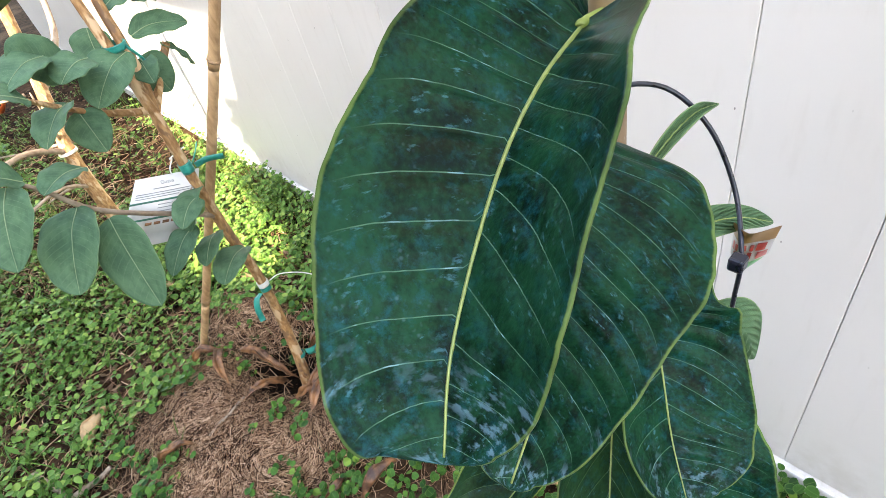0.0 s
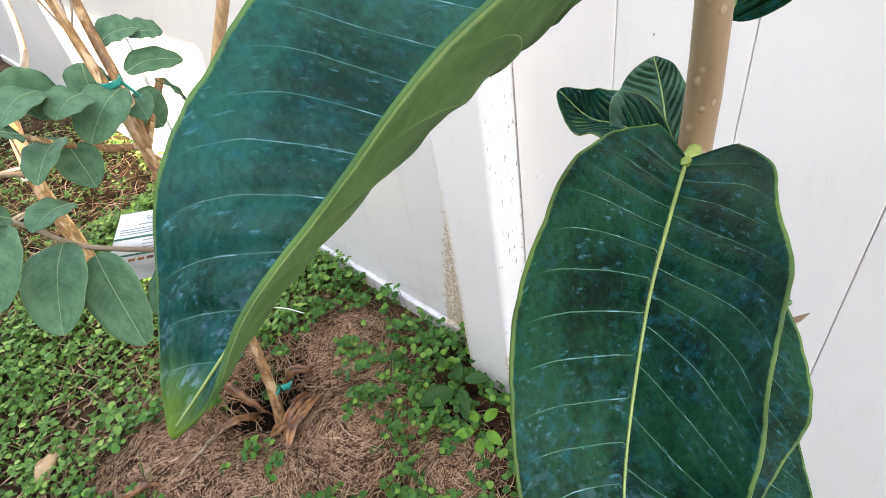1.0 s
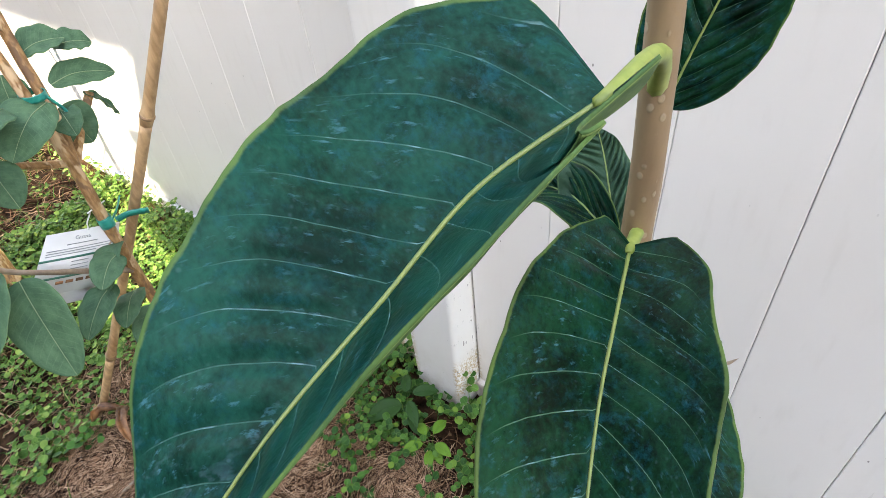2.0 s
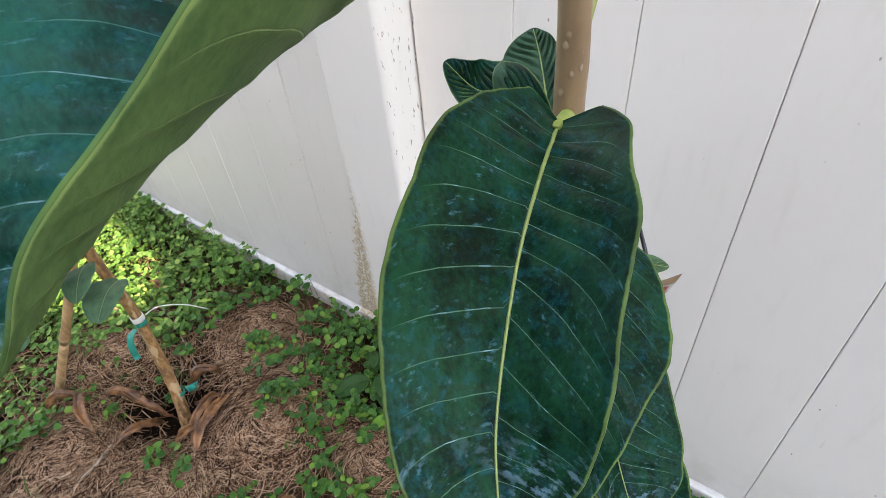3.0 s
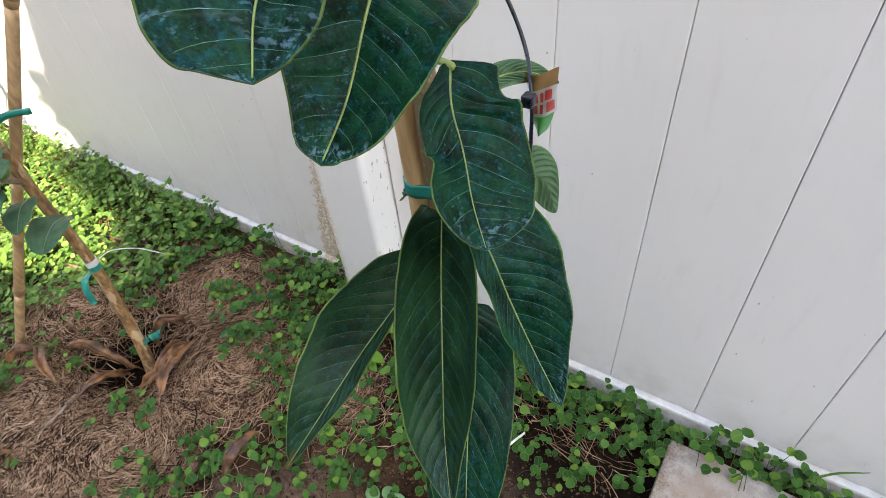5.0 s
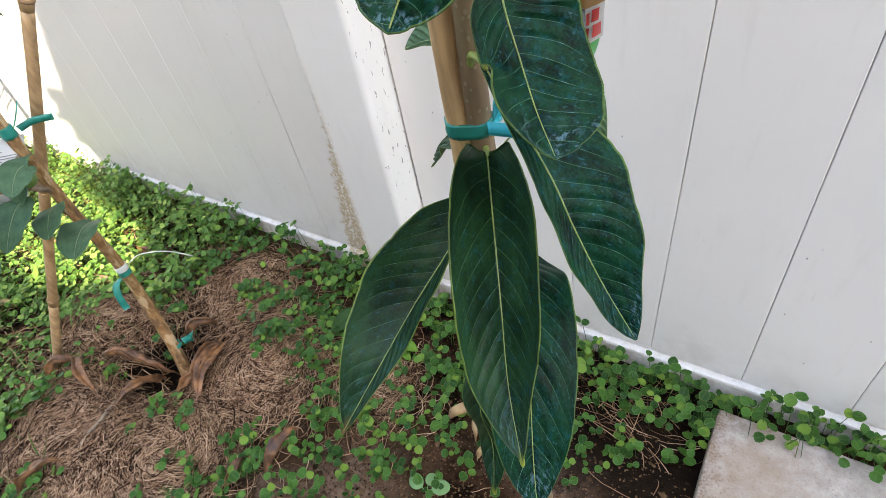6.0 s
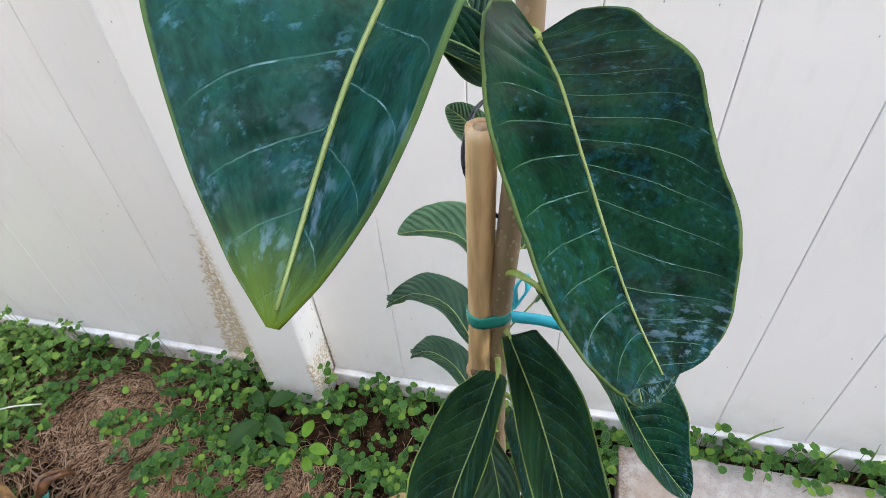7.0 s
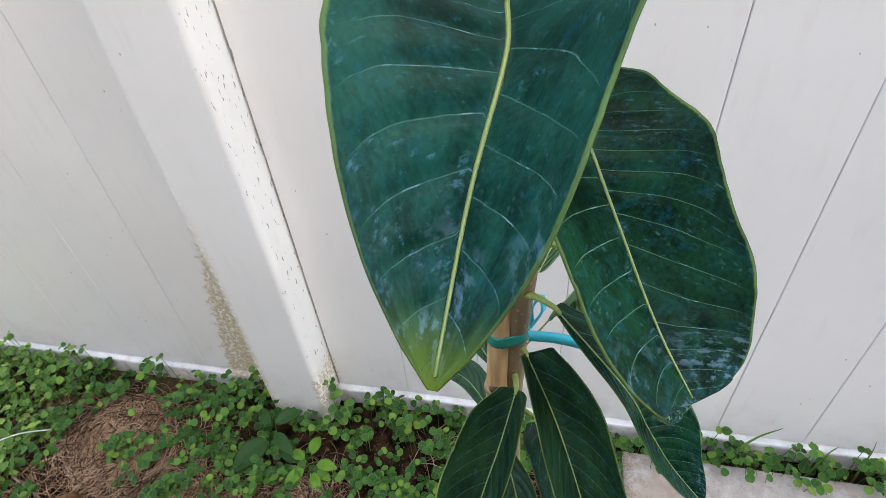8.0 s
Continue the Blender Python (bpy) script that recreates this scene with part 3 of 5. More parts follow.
def build_fence():
    fence = thing("fence", (0, FENCE_Y, 0), "white vinyl privacy fence of upright tongue-and-groove planks", "fence", kind="structure")

    def plank(x0, x1, d=0.003, e=0.0006):
        # the face, with rolled edges that leave a thin shadow joint
        outline = [(x0 + 0.0003, FENCE_Y + d), (x0 + 0.0005, FENCE_Y + 0.27 * d), (x0 + 2.7 * e, FENCE_Y), (x1 - 2.7 * e, FENCE_Y), (x1 - 0.0005, FENCE_Y + 0.27 * d), (x1 - 0.0003, FENCE_Y + d), (x1 - 0.0003, FENCE_Y + 0.022), (x0 + 0.0003, FENCE_Y + 0.022)]
        n = len(outline)
        verts = [(x, y, 0.0545) for x, y in outline] + [(x, y, 1.78) for x, y in outline]
        faces = [(i, (i + 1) % n, n + (i + 1) % n, n + i) for i in range(n)] + [tuple(reversed(range(n))), tuple(range(n, 2 * n))]
        part("plank", mesh_of("plank", verts, faces, [VINYL], smooth=False), fence)

    right = [-0.4170, *[-0.2693 + 0.1432 * i for i in range(26)]]
    for a, b in zip(right, right[1:]):
        plank(a, b)
    left = [-0.5415, -0.7225, *[-0.7225 - 0.152 * i for i in range(1, 30)]]
    # those past the post are pressed tighter
    for b, a in zip(left, left[1:]):
        plank(a, b, *((0.003, 0.0006) if b > -0.6 else (0.0011, 0.0003)))
    part("backing", box("backing", (-5.1, FENCE_Y + 0.006, 0.05), (3.34, FENCE_Y + 0.018, 1.77), VINYL_IN, 0.0), fence, "dark inside of the joints")
    for x0, x1 in ((-5.1, -0.5445), (-0.4205, 3.34)):
        part("bottom_rail", box("bottom_rail", (x0, FENCE_Y - 0.012, 0.004), (x1, FENCE_Y + 0.045, 0.052), VINYL, 0.005), fence, "low white bottom rail")
        part("top_rail", box("top_rail", (x0, FENCE_Y - 0.012, 1.74), (x1, FENCE_Y + 0.034, 1.88), VINYL, 0.004), fence)
    # added dark strip that stands for the shadow in the gap under the rail
    part("gap_shade_board", box("gap_shade_board", (-5.1, FENCE_Y + 0.008, -0.06), (3.34, FENCE_Y + 0.03, 0.044), SOIL, 0.0), fence, "added soil-coloured board that darkens the gap under the rail")
    # the post: a square tube whose corners are rounded in many flat facets
    px0, px1, py0, py1, r = -0.5445, -0.4205, FENCE_Y - 0.062, FENCE_Y + 0.065, 0.012
    ring = []
    for cx, cy, start in ((px1 - r, py1 - r, 0), (px0 + r, py1 - r, 90), (px0 + r, py0 + r, 180), (px1 - r, py0 + r, 270)):
        for i in range(9):
            a = radians(start + 90 * i / 8)
            ring.append((cx + r * math.cos(a), cy + r * math.sin(a)))
    k = len(ring)
    verts = [(x, y, -0.1) for x, y in ring] + [(x, y, 1.95) for x, y in ring]
    faces = [(i, (i + 1) % k, k + (i + 1) % k, k + i) for i in range(k)] + [tuple(reversed(range(k))), tuple(range(k, 2 * k))]
    me = mesh_of("post", verts, faces, [VINYL], smooth=False)
    part("post", me, fence, "square white vinyl post with rounded corners")


build_fence()


# ---- unseen wall added behind the camera for shade; its opening lets the sun through ----
def build_shade_wall():
    y0, y1 = -2.76, -2.7
    zs = [2.44, 2.48, 2.54, 2.60, 2.66, 2.70, 2.725, 2.75, 2.82, 2.885, 2.89, 2.96, 2.965, 2.985, 3.03, 3.06, 3.07, 3.13, 3.165, 3.36]
    edge = [0.36, 0.50, 0.66, 0.71, 0.70, 0.62, 0.44, 0.30, 0.303, 0.30, 0.226, 0.317, 0.20, 0.278, 0.286, 0.261, 0.384, 0.414, 0.43, 0.56]
    ox0 = -1.0

    def slab_of(outline):
        n = len(outline)
        verts = [(x, y1, z) for x, z in outline] + [(x, y0, z) for x, z in outline]
        faces = [tuple(range(n)), tuple(reversed(range(n, 2 * n)))] + [(i, n + i, n + (i + 1) % n, (i + 1) % n) for i in range(n)]
        single("shade_wall", mesh_of("shade_wall", verts, faces, [SHADE_WALL_TAN], smooth=False), "unseen tan wall added behind the garden bed to shade it", "wall", kind="structure")

    slab_of([(-9, -0.2), (ox0, -0.2), (ox0, 4.3), (-9, 4.3)])
    slab_of([(ox0, -0.2), (edge[0], -0.2), (edge[0], zs[0]), (ox0, zs[0])])
    slab_of([(ox0, zs[0]), (0.12, zs[0]), (0.10, 2.60), (0.04, 2.70), (ox0, 2.69)])
    slab_of([(ox0, zs[-1]), (edge[-1], zs[-1]), (edge[-1], 4.3), (ox0, 4.3)])
    for a, b, e0, e1 in zip(zs, zs[1:], edge, edge[1:]):
        slab_of([(e0, a), (9, a), (9, b), (e1, b)])
    slab_of([(edge[0], -0.2), (9, -0.2), (9, zs[0]), (edge[0], zs[0])])
    slab_of([(edge[-1], zs[-1]), (9, zs[-1]), (9, 4.3), (edge[-1], 4.3)])


build_shade_wall()

# ---- the potted-size fruit tree in front ----
TOP = (LEAF, LEAF_UNDER)
LOW = (LEAF_LOW, LEAF_UNDER)
YOUNG = (LEAF_PALE, LEAF_UNDER)
BACK = (LEAF_BACK, LEAF_UNDER)


def build_sapling():
    tree = thing("sapling", (-0.02, 0.27, 0.0), "young fruit tree with large drooping glossy dark green leaves", "sapling")
    stem = [(-0.020, 0.272, -0.03), (-0.025, 0.250, 0.28), (-0.033, 0.2335, 0.58), (-0.0308, 0.2206, 0.72), (-0.0250, 0.2113, 0.80), (-0.0195, 0.2030, 0.90), (-0.0225, 0.1990, 1.00), (-0.029, 0.194, 1.15)]
    part("stem", tube("stem", stem, [0.0085, 0.0075, 0.0072, 0.0070, 0.0060, 0.0050, 0.0045, 0.0038], STEM, 60, 14, 0.03, 3), tree, "brown young stem with pale flecks")
    # broad upper leaf
    leaf_part(tree, [(-0.0157, 0.1871, 0.8968), (-0.0071, 0.1587, 0.8964), (0.0006, 0.1339, 0.8893), (0.0120, 0.1060, 0.8749), (0.0215, 0.0911, 0.8644)], (0.279, 0.172, 0.945), 0.03, TOP,
              wl=(0.0154, 0.0247, 0.0310, 0.0319, 0.0310, 0.0255, 0.0190, 0.0120), wr=(0.0147, 0.0241, 0.0269, 0.0302, 0.0276, 0.0236, 0.0180, 0.0105),
              fl=(30.3, 24.2, 16.8, 9.0), fr=(57.3, 56.6, 50.7, 40.4), twist=12.0, lobe=0.0010, notch=0.0045, notch_r=0.0020, quilt=0.0010, sweep_l=0.09, wave=0.001, rib=0.0008, petiole=0.0021, seed=1, veins=13.5, sweep=0.17, stalk=[(-0.0190, 0.2035, 0.8930)], label="broad blunt leaf with dried white spots")
    # the one under it, and those below it down the stem
    leaf_part(tree, [(-0.0103, 0.1734, 0.8752), (0.0045, 0.1579, 0.8681), (0.0118, 0.1391, 0.8583), (0.0167, 0.1212, 0.8445), (0.0225, 0.1018, 0.8375)], (0.639, -0.137, 0.757), 0.03, TOP,
              wl=(0.0160, 0.0260, 0.0300, 0.0300, 0.0262, 0.0198, 0.0121, 0.0080), wr=(0.0180, 0.0290, 0.0304, 0.0272, 0.0230, 0.0176, 0.0117, 0.0045),
              fl=(28.8, 25.0, 21.9, 21.2), fr=(-1.6, 19.8, 31.7, 18.4), twist=20.3, lobe=0.0020, notch=0.0021, sweep=0.18, wave=0.001, rib=0.0008, petiole=0.0021, quilt=0.0010, veins=13.0, seed=2, stalk=[(-0.0220, 0.2080, 0.8680)])
    leaf_part(tree, [(0.0001, 0.1967, 0.8176), (0.0095, 0.1813, 0.8097), (0.0179, 0.1747, 0.7942), (0.0305, 0.1592, 0.7857), (0.0421, 0.1483, 0.7760)], (0.515, -0.337, 0.788), 0.03, TOP,
              wl=(0.0047, 0.0088, 0.0140, 0.0160, 0.0157, 0.0204, 0.0176, 0.0105), wr=(0.0188, 0.0199, 0.0262, 0.0267, 0.0262, 0.0242, 0.0194, 0.0096),
              fl=(-22.0, 3.5, 28.4, 42.7), fr=(6.7, 7.6, 7.3, 14.3), twist=-5.4, lobe=0.0016, notch=0.0018, wave=0.001, sweep=0.17, petiole=0.0017, quilt=0.0009, seed=3, stalk=[(-0.0245, 0.2105, 0.8120)])
    leaf_part(tree, [(-0.0110, 0.1955, 0.7815), (0.0262, 0.1746, 0.7505), (0.0408, 0.1692, 0.7263), (0.0555, 0.1652, 0.7021), (0.0743, 0.1565, 0.6831)], (0.623, -0.492, 0.608), 0.03, TOP,
              wl=(0.0020, 0.0055, 0.0097, 0.0085, 0.0109, 0.0081, 0.0069, 0.0033), wr=(0.0100, 0.0270, 0.0309, 0.0288, 0.0251, 0.0182, 0.0107, 0.0043),
              fl=(-2.2, 13.6, 23.1, 32.7), fr=(-9.8, 6.9, 22.0, 35.8), twist=37.8, lobe=0.0, notch=0.0009, wave=0.001, petiole=0.0019, quilt=0.0007, pointed=True, seed=4, veins=14.0, sweep=0.19, stalk=[(-0.0285, 0.2150, 0.7640), (-0.0215, 0.2050, 0.7780)])
    leaf_part(tree, [(-0.0246, 0.2140, 0.7211), (-0.0049, 0.1803, 0.7067), (0.0115, 0.1518, 0.6806), (0.0245, 0.1287, 0.6501), (0.0425, 0.1040, 0.6296)], (0.315, -0.364, 0.876), 0.03, LOW,
              wl=(0.0207, 0.0288, 0.0327, 0.0309, 0.0269, 0.0196, 0.0086, 0.0010), wr=(0.0198, 0.0245, 0.0286, 0.0267, 0.0238, 0.0172, 0.0081, 0.0017),
              fl=(49.1, 43.5, 39.6, 28.1), fr=(70.4, 57.2, 50.9, 45.5), twist=22.9, lobe=-0.0039, notch=0.0028, wave=0.001, petiole=0.0019, quilt=0.0006, seed=5, veins=15.0, sweep=0.19, stalk=[(-0.0310, 0.2210, 0.7220)])
    leaf_part(tree, [(-0.0283, 0.2061, 0.6927), (-0.0356, 0.1770, 0.6742), (-0.0447, 0.1476, 0.6537), (-0.0484, 0.1132, 0.6383), (-0.0564, 0.0806, 0.6150)], (-0.197, -0.360, 0.912), 0.03, (LEAF_DRY, LEAF_UNDER),
              wl=(0.0117, 0.0246, 0.0319, 0.0335, 0.0311, 0.0221, 0.0102, 0.0009), wr=(0.0267, 0.0217, 0.0174, 0.0150, 0.0118, 0.0075, 0.0035, 0.0010),
              fl=(42.3, 61.7, 56.8, 51.5), fr=(51.7, 30.8, 9.4, -9.3), twist=-23.9, lobe=0.0005, notch=0.0039, wave=0.001, petiole=0.0019, quilt=0.0006, seed=6, veins=14.0, sweep=0.19, stalk=[(-0.0320, 0.2240, 0.6930)], label="drooping leaf with a dry brown tip")
    leaf_part(tree, [(-0.0120, 0.2160, 0.6450), (0.0040, 0.1880, 0.6550), (0.0220, 0.1560, 0.6380), (0.0380, 0.1230, 0.6060), (0.0485, 0.1035, 0.5780)], (0.370, -0.403, 0.837), 0.03, TOP,
              wl=(0.0130, 0.0225, 0.0262, 0.0265, 0.0240, 0.0185, 0.0100, 0.0030), wr=(0.0130, 0.0225, 0.0260, 0.0262, 0.0235, 0.0180, 0.0095, 0.0030),
              fl=(10.0, 10.0, 10.0, 10.0), fr=(10.0, 10.0, 10.0, 10.0), twist=2.0, lobe=0.0000, notch=0.0000, wave=0.001, petiole=0.0017, quilt=0.0006, seed=7, veins=14.0, sweep=0.19, stalk=[(-0.0330, 0.2300, 0.6420)])
    leaf_part(tree, [(-0.0360, 0.2170, 0.5950), (-0.0228, 0.1826, 0.5840), (-0.0177, 0.1564, 0.5545), (-0.0085, 0.1500, 0.5174), (-0.0014, 0.1312, 0.4817)], (-0.211, -0.598, 0.774), 0.03, LOW,
              wl=(0.0120, 0.0220, 0.0270, 0.0270, 0.0250, 0.0200, 0.0120, 0.0030), wr=(0.0100, 0.0170, 0.0195, 0.0183, 0.0161, 0.0128, 0.0080, 0.0027),
              fl=(-35.5, -27.7, -22.9, -17.5), fr=(25.6, 24.7, 21.0, 14.4), twist=-10.0, lobe=0.0000, notch=0.0000, wave=0.0015, petiole=0.0015, quilt=0.0006, seed=8, veins=14.0, sweep=0.19, stalk=[(-0.0340, 0.2340, 0.6050)])
    # the long leaf that hangs towards the viewer
    leaf_part(tree, [(-0.0133, 0.1521, 0.9614), (-0.0262, 0.1270, 0.9507), (-0.0245, 0.0969, 0.9465), (-0.0267, 0.0707, 0.9372), (-0.0284, 0.0469, 0.9232)], (0.195, -0.328, 0.924), 0.03, (LEAF_NEAR, LEAF_UNDER),
              wl=(0.0265, 0.0328, 0.0351, 0.0324, 0.0297, 0.0215, 0.0123, 0.0051), wr=(0.0299, 0.0349, 0.0383, 0.0359, 0.0276, 0.0206, 0.0119, 0.0048),
              fl=(28.4, 32.1, 31.1, 18.3), fr=(61.2, 54.8, 57.9, 39.7), twist=-1.0, lobe=0.0010, notch=0.0000, wave=0.0013, waves=3.5, rib=0.0009, petiole=0.0025, quilt=0.0010, seed=9, pointed=True, veins=12.0, sweep=0.18, stalk=[(-0.0205, 0.2010, 0.9400), (-0.0160, 0.1880, 0.9560), (-0.0135, 0.1700, 0.9620)], label="long leaf with a yellow tip and a curled edge")
    # leaves at the back and beside the stem
    leaf_part(tree, [(-0.0300, 0.2160, 0.8690), (-0.0400, 0.2290, 0.8815), (-0.0485, 0.2390, 0.8925), (-0.0551, 0.2450, 0.9005)], (0.35, -0.75, 0.35), 0.010, BACK,
              kind="egg", half_r=0.020, base=0.4, fold=14, wave=0.002, seed=10, stalk=[(-0.0205, 0.2055, 0.868)], label="small pale leaf standing up")
    leaf_part(tree, [(-0.0300, 0.2125, 0.8760), (-0.0520, 0.2220, 0.8820), (-0.0730, 0.2300, 0.8780), (-0.0885, 0.2310, 0.8866)], (-0.1, -0.55, 0.8), 0.014, TOP,
              kind="egg", base=0.3, fold=40, wave=0.003, waves=1.5, seed=20, stalk=[(-0.021, 0.206, 0.872)], label="small dark leaf with a curled tip")
    leaf_part(tree, [(-0.0280, 0.2360, 0.9195), (-0.0230, 0.2420, 0.9420), (-0.0160, 0.2480, 0.9670), (-0.0050, 0.2530, 0.9950)], (0.3, -0.8, 0.3), 0.020, TOP,
              kind="egg", fold=14, petiole=0.0022, seed=11, stalk=[(-0.0205, 0.2050, 0.8990), (-0.0270, 0.2240, 0.9040)])
    leaf_part(tree, [(-0.0220, 0.2250, 0.8210), (-0.0200, 0.2430, 0.8300), (-0.0190, 0.2610, 0.8320), (-0.0180, 0.2790, 0.8270)], (0.5, -0.5, 0.7), 0.0042, YOUNG,
              kind="lance", fold=48, seed=18, stalk=[(-0.0260, 0.2150, 0.8240)])
    leaf_part(tree, [(-0.0360, 0.2280, 0.7460), (-0.0540, 0.2440, 0.7610), (-0.0760, 0.2510, 0.7590), (-0.0980, 0.2550, 0.7500)], (0.2, -0.6, 0.75), 0.0185, (LEAF_PALE, LEAF_PALE),
              kind="egg", half_r=0.005, fold=8, fold_r=30, petiole=0.0015, seed=12, stalk=[(-0.0310, 0.2210, 0.7410)], label="pale young leaf seen from below")
    leaf_part(tree, [(-0.0480, 0.2390, 0.6720), (-0.0720, 0.2650, 0.6790), (-0.1060, 0.2930, 0.6560), (-0.1390, 0.3120, 0.6170)], (0.1, -0.55, 0.8), 0.0180, BACK,
              kind="egg", base=0.3, tipw=0.45, half_r=0.008, fold=4, fold_r=30, wave=0.002, petiole=0.0015, seed=13, stalk=[(-0.0320, 0.2230, 0.6660)], label="leaf with a bitten tip")
    leaf_part(tree, [(-0.0480, 0.2430, 0.5990), (-0.0720, 0.2690, 0.6040), (-0.1010, 0.2950, 0.5820), (-0.1270, 0.3170, 0.5410)], (0.1, -0.55, 0.8), 0.0160, BACK,
              kind="egg", base=0.3, tipw=0.4, half_r=0.008, fold=4, fold_r=30, wave=0.002, petiole=0.0015, seed=14, stalk=[(-0.0310, 0.2250, 0.5930)])
    leaf_part(tree, [(-0.0360, 0.2300, 0.8290), (-0.0440, 0.2350, 0.8350), (-0.0520, 0.2390, 0.8400), (-0.0595, 0.2420, 0.8435)], (0.2, -0.7, 0.6), 0.0085, YOUNG,
              kind="egg", fold=20, seed=15, stalk=[(-0.0255, 0.2120, 0.8180)])
    leaf_part(tree, [(-0.0120, 0.2340, 0.7280), (0.0040, 0.2480, 0.7350), (0.0150, 0.2610, 0.7220), (0.0195, 0.2720, 0.6920)], (-0.9, 0.25, 0.30), 0.015, (LEAF_PALE, LEAF_PALE),
              kind="egg", fold=15, seed=16, stalk=[(-0.0300, 0.2200, 0.7080)])
    leaf_part(tree, [(-0.0200, 0.2250, 0.7760), (-0.0100, 0.2480, 0.7850), (0.0000, 0.2680, 0.7820), (0.0090, 0.2890, 0.7680)], (0.3, -0.6, 0.7), 0.007, YOUNG,
              kind="egg", fold=15, seed=17, stalk=[(-0.0280, 0.2170, 0.7810)])
    return tree


build_sapling()


def cane_parts(st, pts, rr, nodes, sides, mat, seed):
    """The internodes of a cane, cut at its nodes, and a raised ring at each node."""
    cuts = [-1.0, *nodes, 9.0]
    for lo, hi in zip(cuts, cuts[1:]):
        pick = [i for i in range(len(pts)) if lo <= pts[i].z < hi]
        pick = [pick[0] - 1, *pick] if pick[0] > 0 else pick
        v, f = tube_data([pts[i] for i in pick], [rr[i] for i in pick], sides, True, 0.012, seed)
        part("internode", mesh_of("internode", v, f, [mat]), st)
    for z in nodes:
        i = min(range(len(pts)), key=lambda q: abs(pts[q].z - z))
        t = (pts[i + 1] - pts[i - 1]).normalized()
        p = pts[i]
        v, f = tube_data([p - t * 0.0024, p - t * 0.0010, p + t * 0.0008, p + t * 0.0022], [rr[i] * 0.98, rr[i] + 0.0007, rr[i] + 0.0006, rr[i] * 0.97], sides, True)
        part("node_ring", mesh_of("node_ring", v, f, [BAMBOO_NODE]), st, "raised darker ring of the bamboo")


def build_stake():
    st = thing("bamboo_stake", (-0.02, 0.24, 0.0), "tan bamboo stake standing in the soil beside the sapling", "stake")
    pts = glide([(-0.034, 0.282, -0.05), (-0.038, 0.254, 0.278), (-0.0432, 0.2262, 0.60), (-0.0400, 0.2151, 0.74), (-0.0372, 0.2090, 0.853)], 80)
    rr = []
    for i in range(80):
        z = pts[i].z
        r = 0.0068
        for node in (0.09, 0.36, 0.672):
            r += 0.0011 * math.exp(-(((z - node) / 0.006) ** 2))
        rr.append(r)
    cane_parts(st, pts, rr, (0.09, 0.36, 0.672), 16, BAMBOO, 2)
    # a dried bud scar beside the node
    p, n = Vector((-0.0424, 0.2130, 0.6795)), Vector((-0.05, -1.0, 0.05)).normalized()
    v, f = tube_data([p, p + n * 0.0012, p + n * 0.0020], [0.0044, 0.0036, 0.0015], 10, True, 0.15, 4)
    part("bud_scar", mesh_of("bud_scar", v, f, [BARK_DARK]), st, "dark brown dried bud scar")
    top = Vector((-0.0372, 0.2090, 0.853))
    v, f = tube_data([top + Vector((0, 0, -0.004)), top + Vector((0, 0, 0.0006))], 0.0036, 12)
    part("hollow", mesh_of("hollow", v, f, [BAMBOO_CUT]), st, "dark hollow end of the cane")


build_stake()


def band(name, centre, rx, ry, height, mat, label, category, sides=28, seed=1, bound=None):
    """A wrapped tape: a thin, slightly crumpled oval band, or one pulled tight round the bound rods (x, y, radius)."""
    rng = random.Random(seed)
    verts, faces = [], []
    for i in range(sides):
        a = 2 * math.pi * i / sides
        out = Vector((math.cos(a), math.sin(a), 0))
        if bound:
            x, y, r = max(bound, key=lambda b: b[0] * out.x + b[1] * out.y + b[2])
            foot = Vector((x, y, centre[2])) + out * (r + 0.0003)
        else:
            w = 1 + 0.02 * math.sin(3 * a)
            foot = Vector((centre[0] + out.x * rx * w, centre[1] + out.y * ry * w, centre[2]))
        dz = 0.0006 * math.sin(2 * a + 1)
        for d, z in ((0.0, -0.5), (0.0003, -0.2), (-0.0001, 0.1), (0.0002, 0.3), (0.0, 0.5), (-0.0009, 0.5), (-0.0009, -0.5)):
            verts.append(foot + out * (d + rng.uniform(-1, 1) * 0.00012) + Vector((0, 0, z * height + dz + rng.uniform(-1, 1) * 0.0004)))
    for i in range(sides):
        k = (i + 1) % sides
        for j in range(7):
            m = (j + 1) % 7
            faces.append((i * 7 + j, k * 7 + j, k * 7 + m, i * 7 + m))
    return single(name, mesh_of(name, verts, faces, [mat]), label, category)


def strip_mesh(name, ctrl, across, width, mat, n=18, thick=0.0006, taper=0.0):
    """A soft flat strip along a curve."""
    pts = glide(ctrl, n)
    verts, faces = [], []
    across = Vector(across).normalized()
    for i, p in enumerate(pts):
        t = (pts[min(i + 1, n - 1)] - pts[max(i - 1, 0)]).normalized()
        s = (across - t * across.dot(t)).normalized()
        m = t.cross(s)
        w = width * (1 - taper * i / (n - 1)) / 2
        verts += [p - s * w + m * thick, p + m * thick * 1.6, p + s * w + m * thick, p + s * w - m * thick, p - s * w - m * thick]
    for i in range(n - 1):
        for j in range(5):
            k = (j + 1) % 5
            faces.append((i * 5 + j, i * 5 + k, i * 5 + 5 + k, i * 5 + 5 + j))
    faces += [(0, 1, 2, 3, 4), tuple(reversed([(n - 1) * 5 + j for j in range(5)]))]
    return mesh_of(name, verts, faces, [mat])


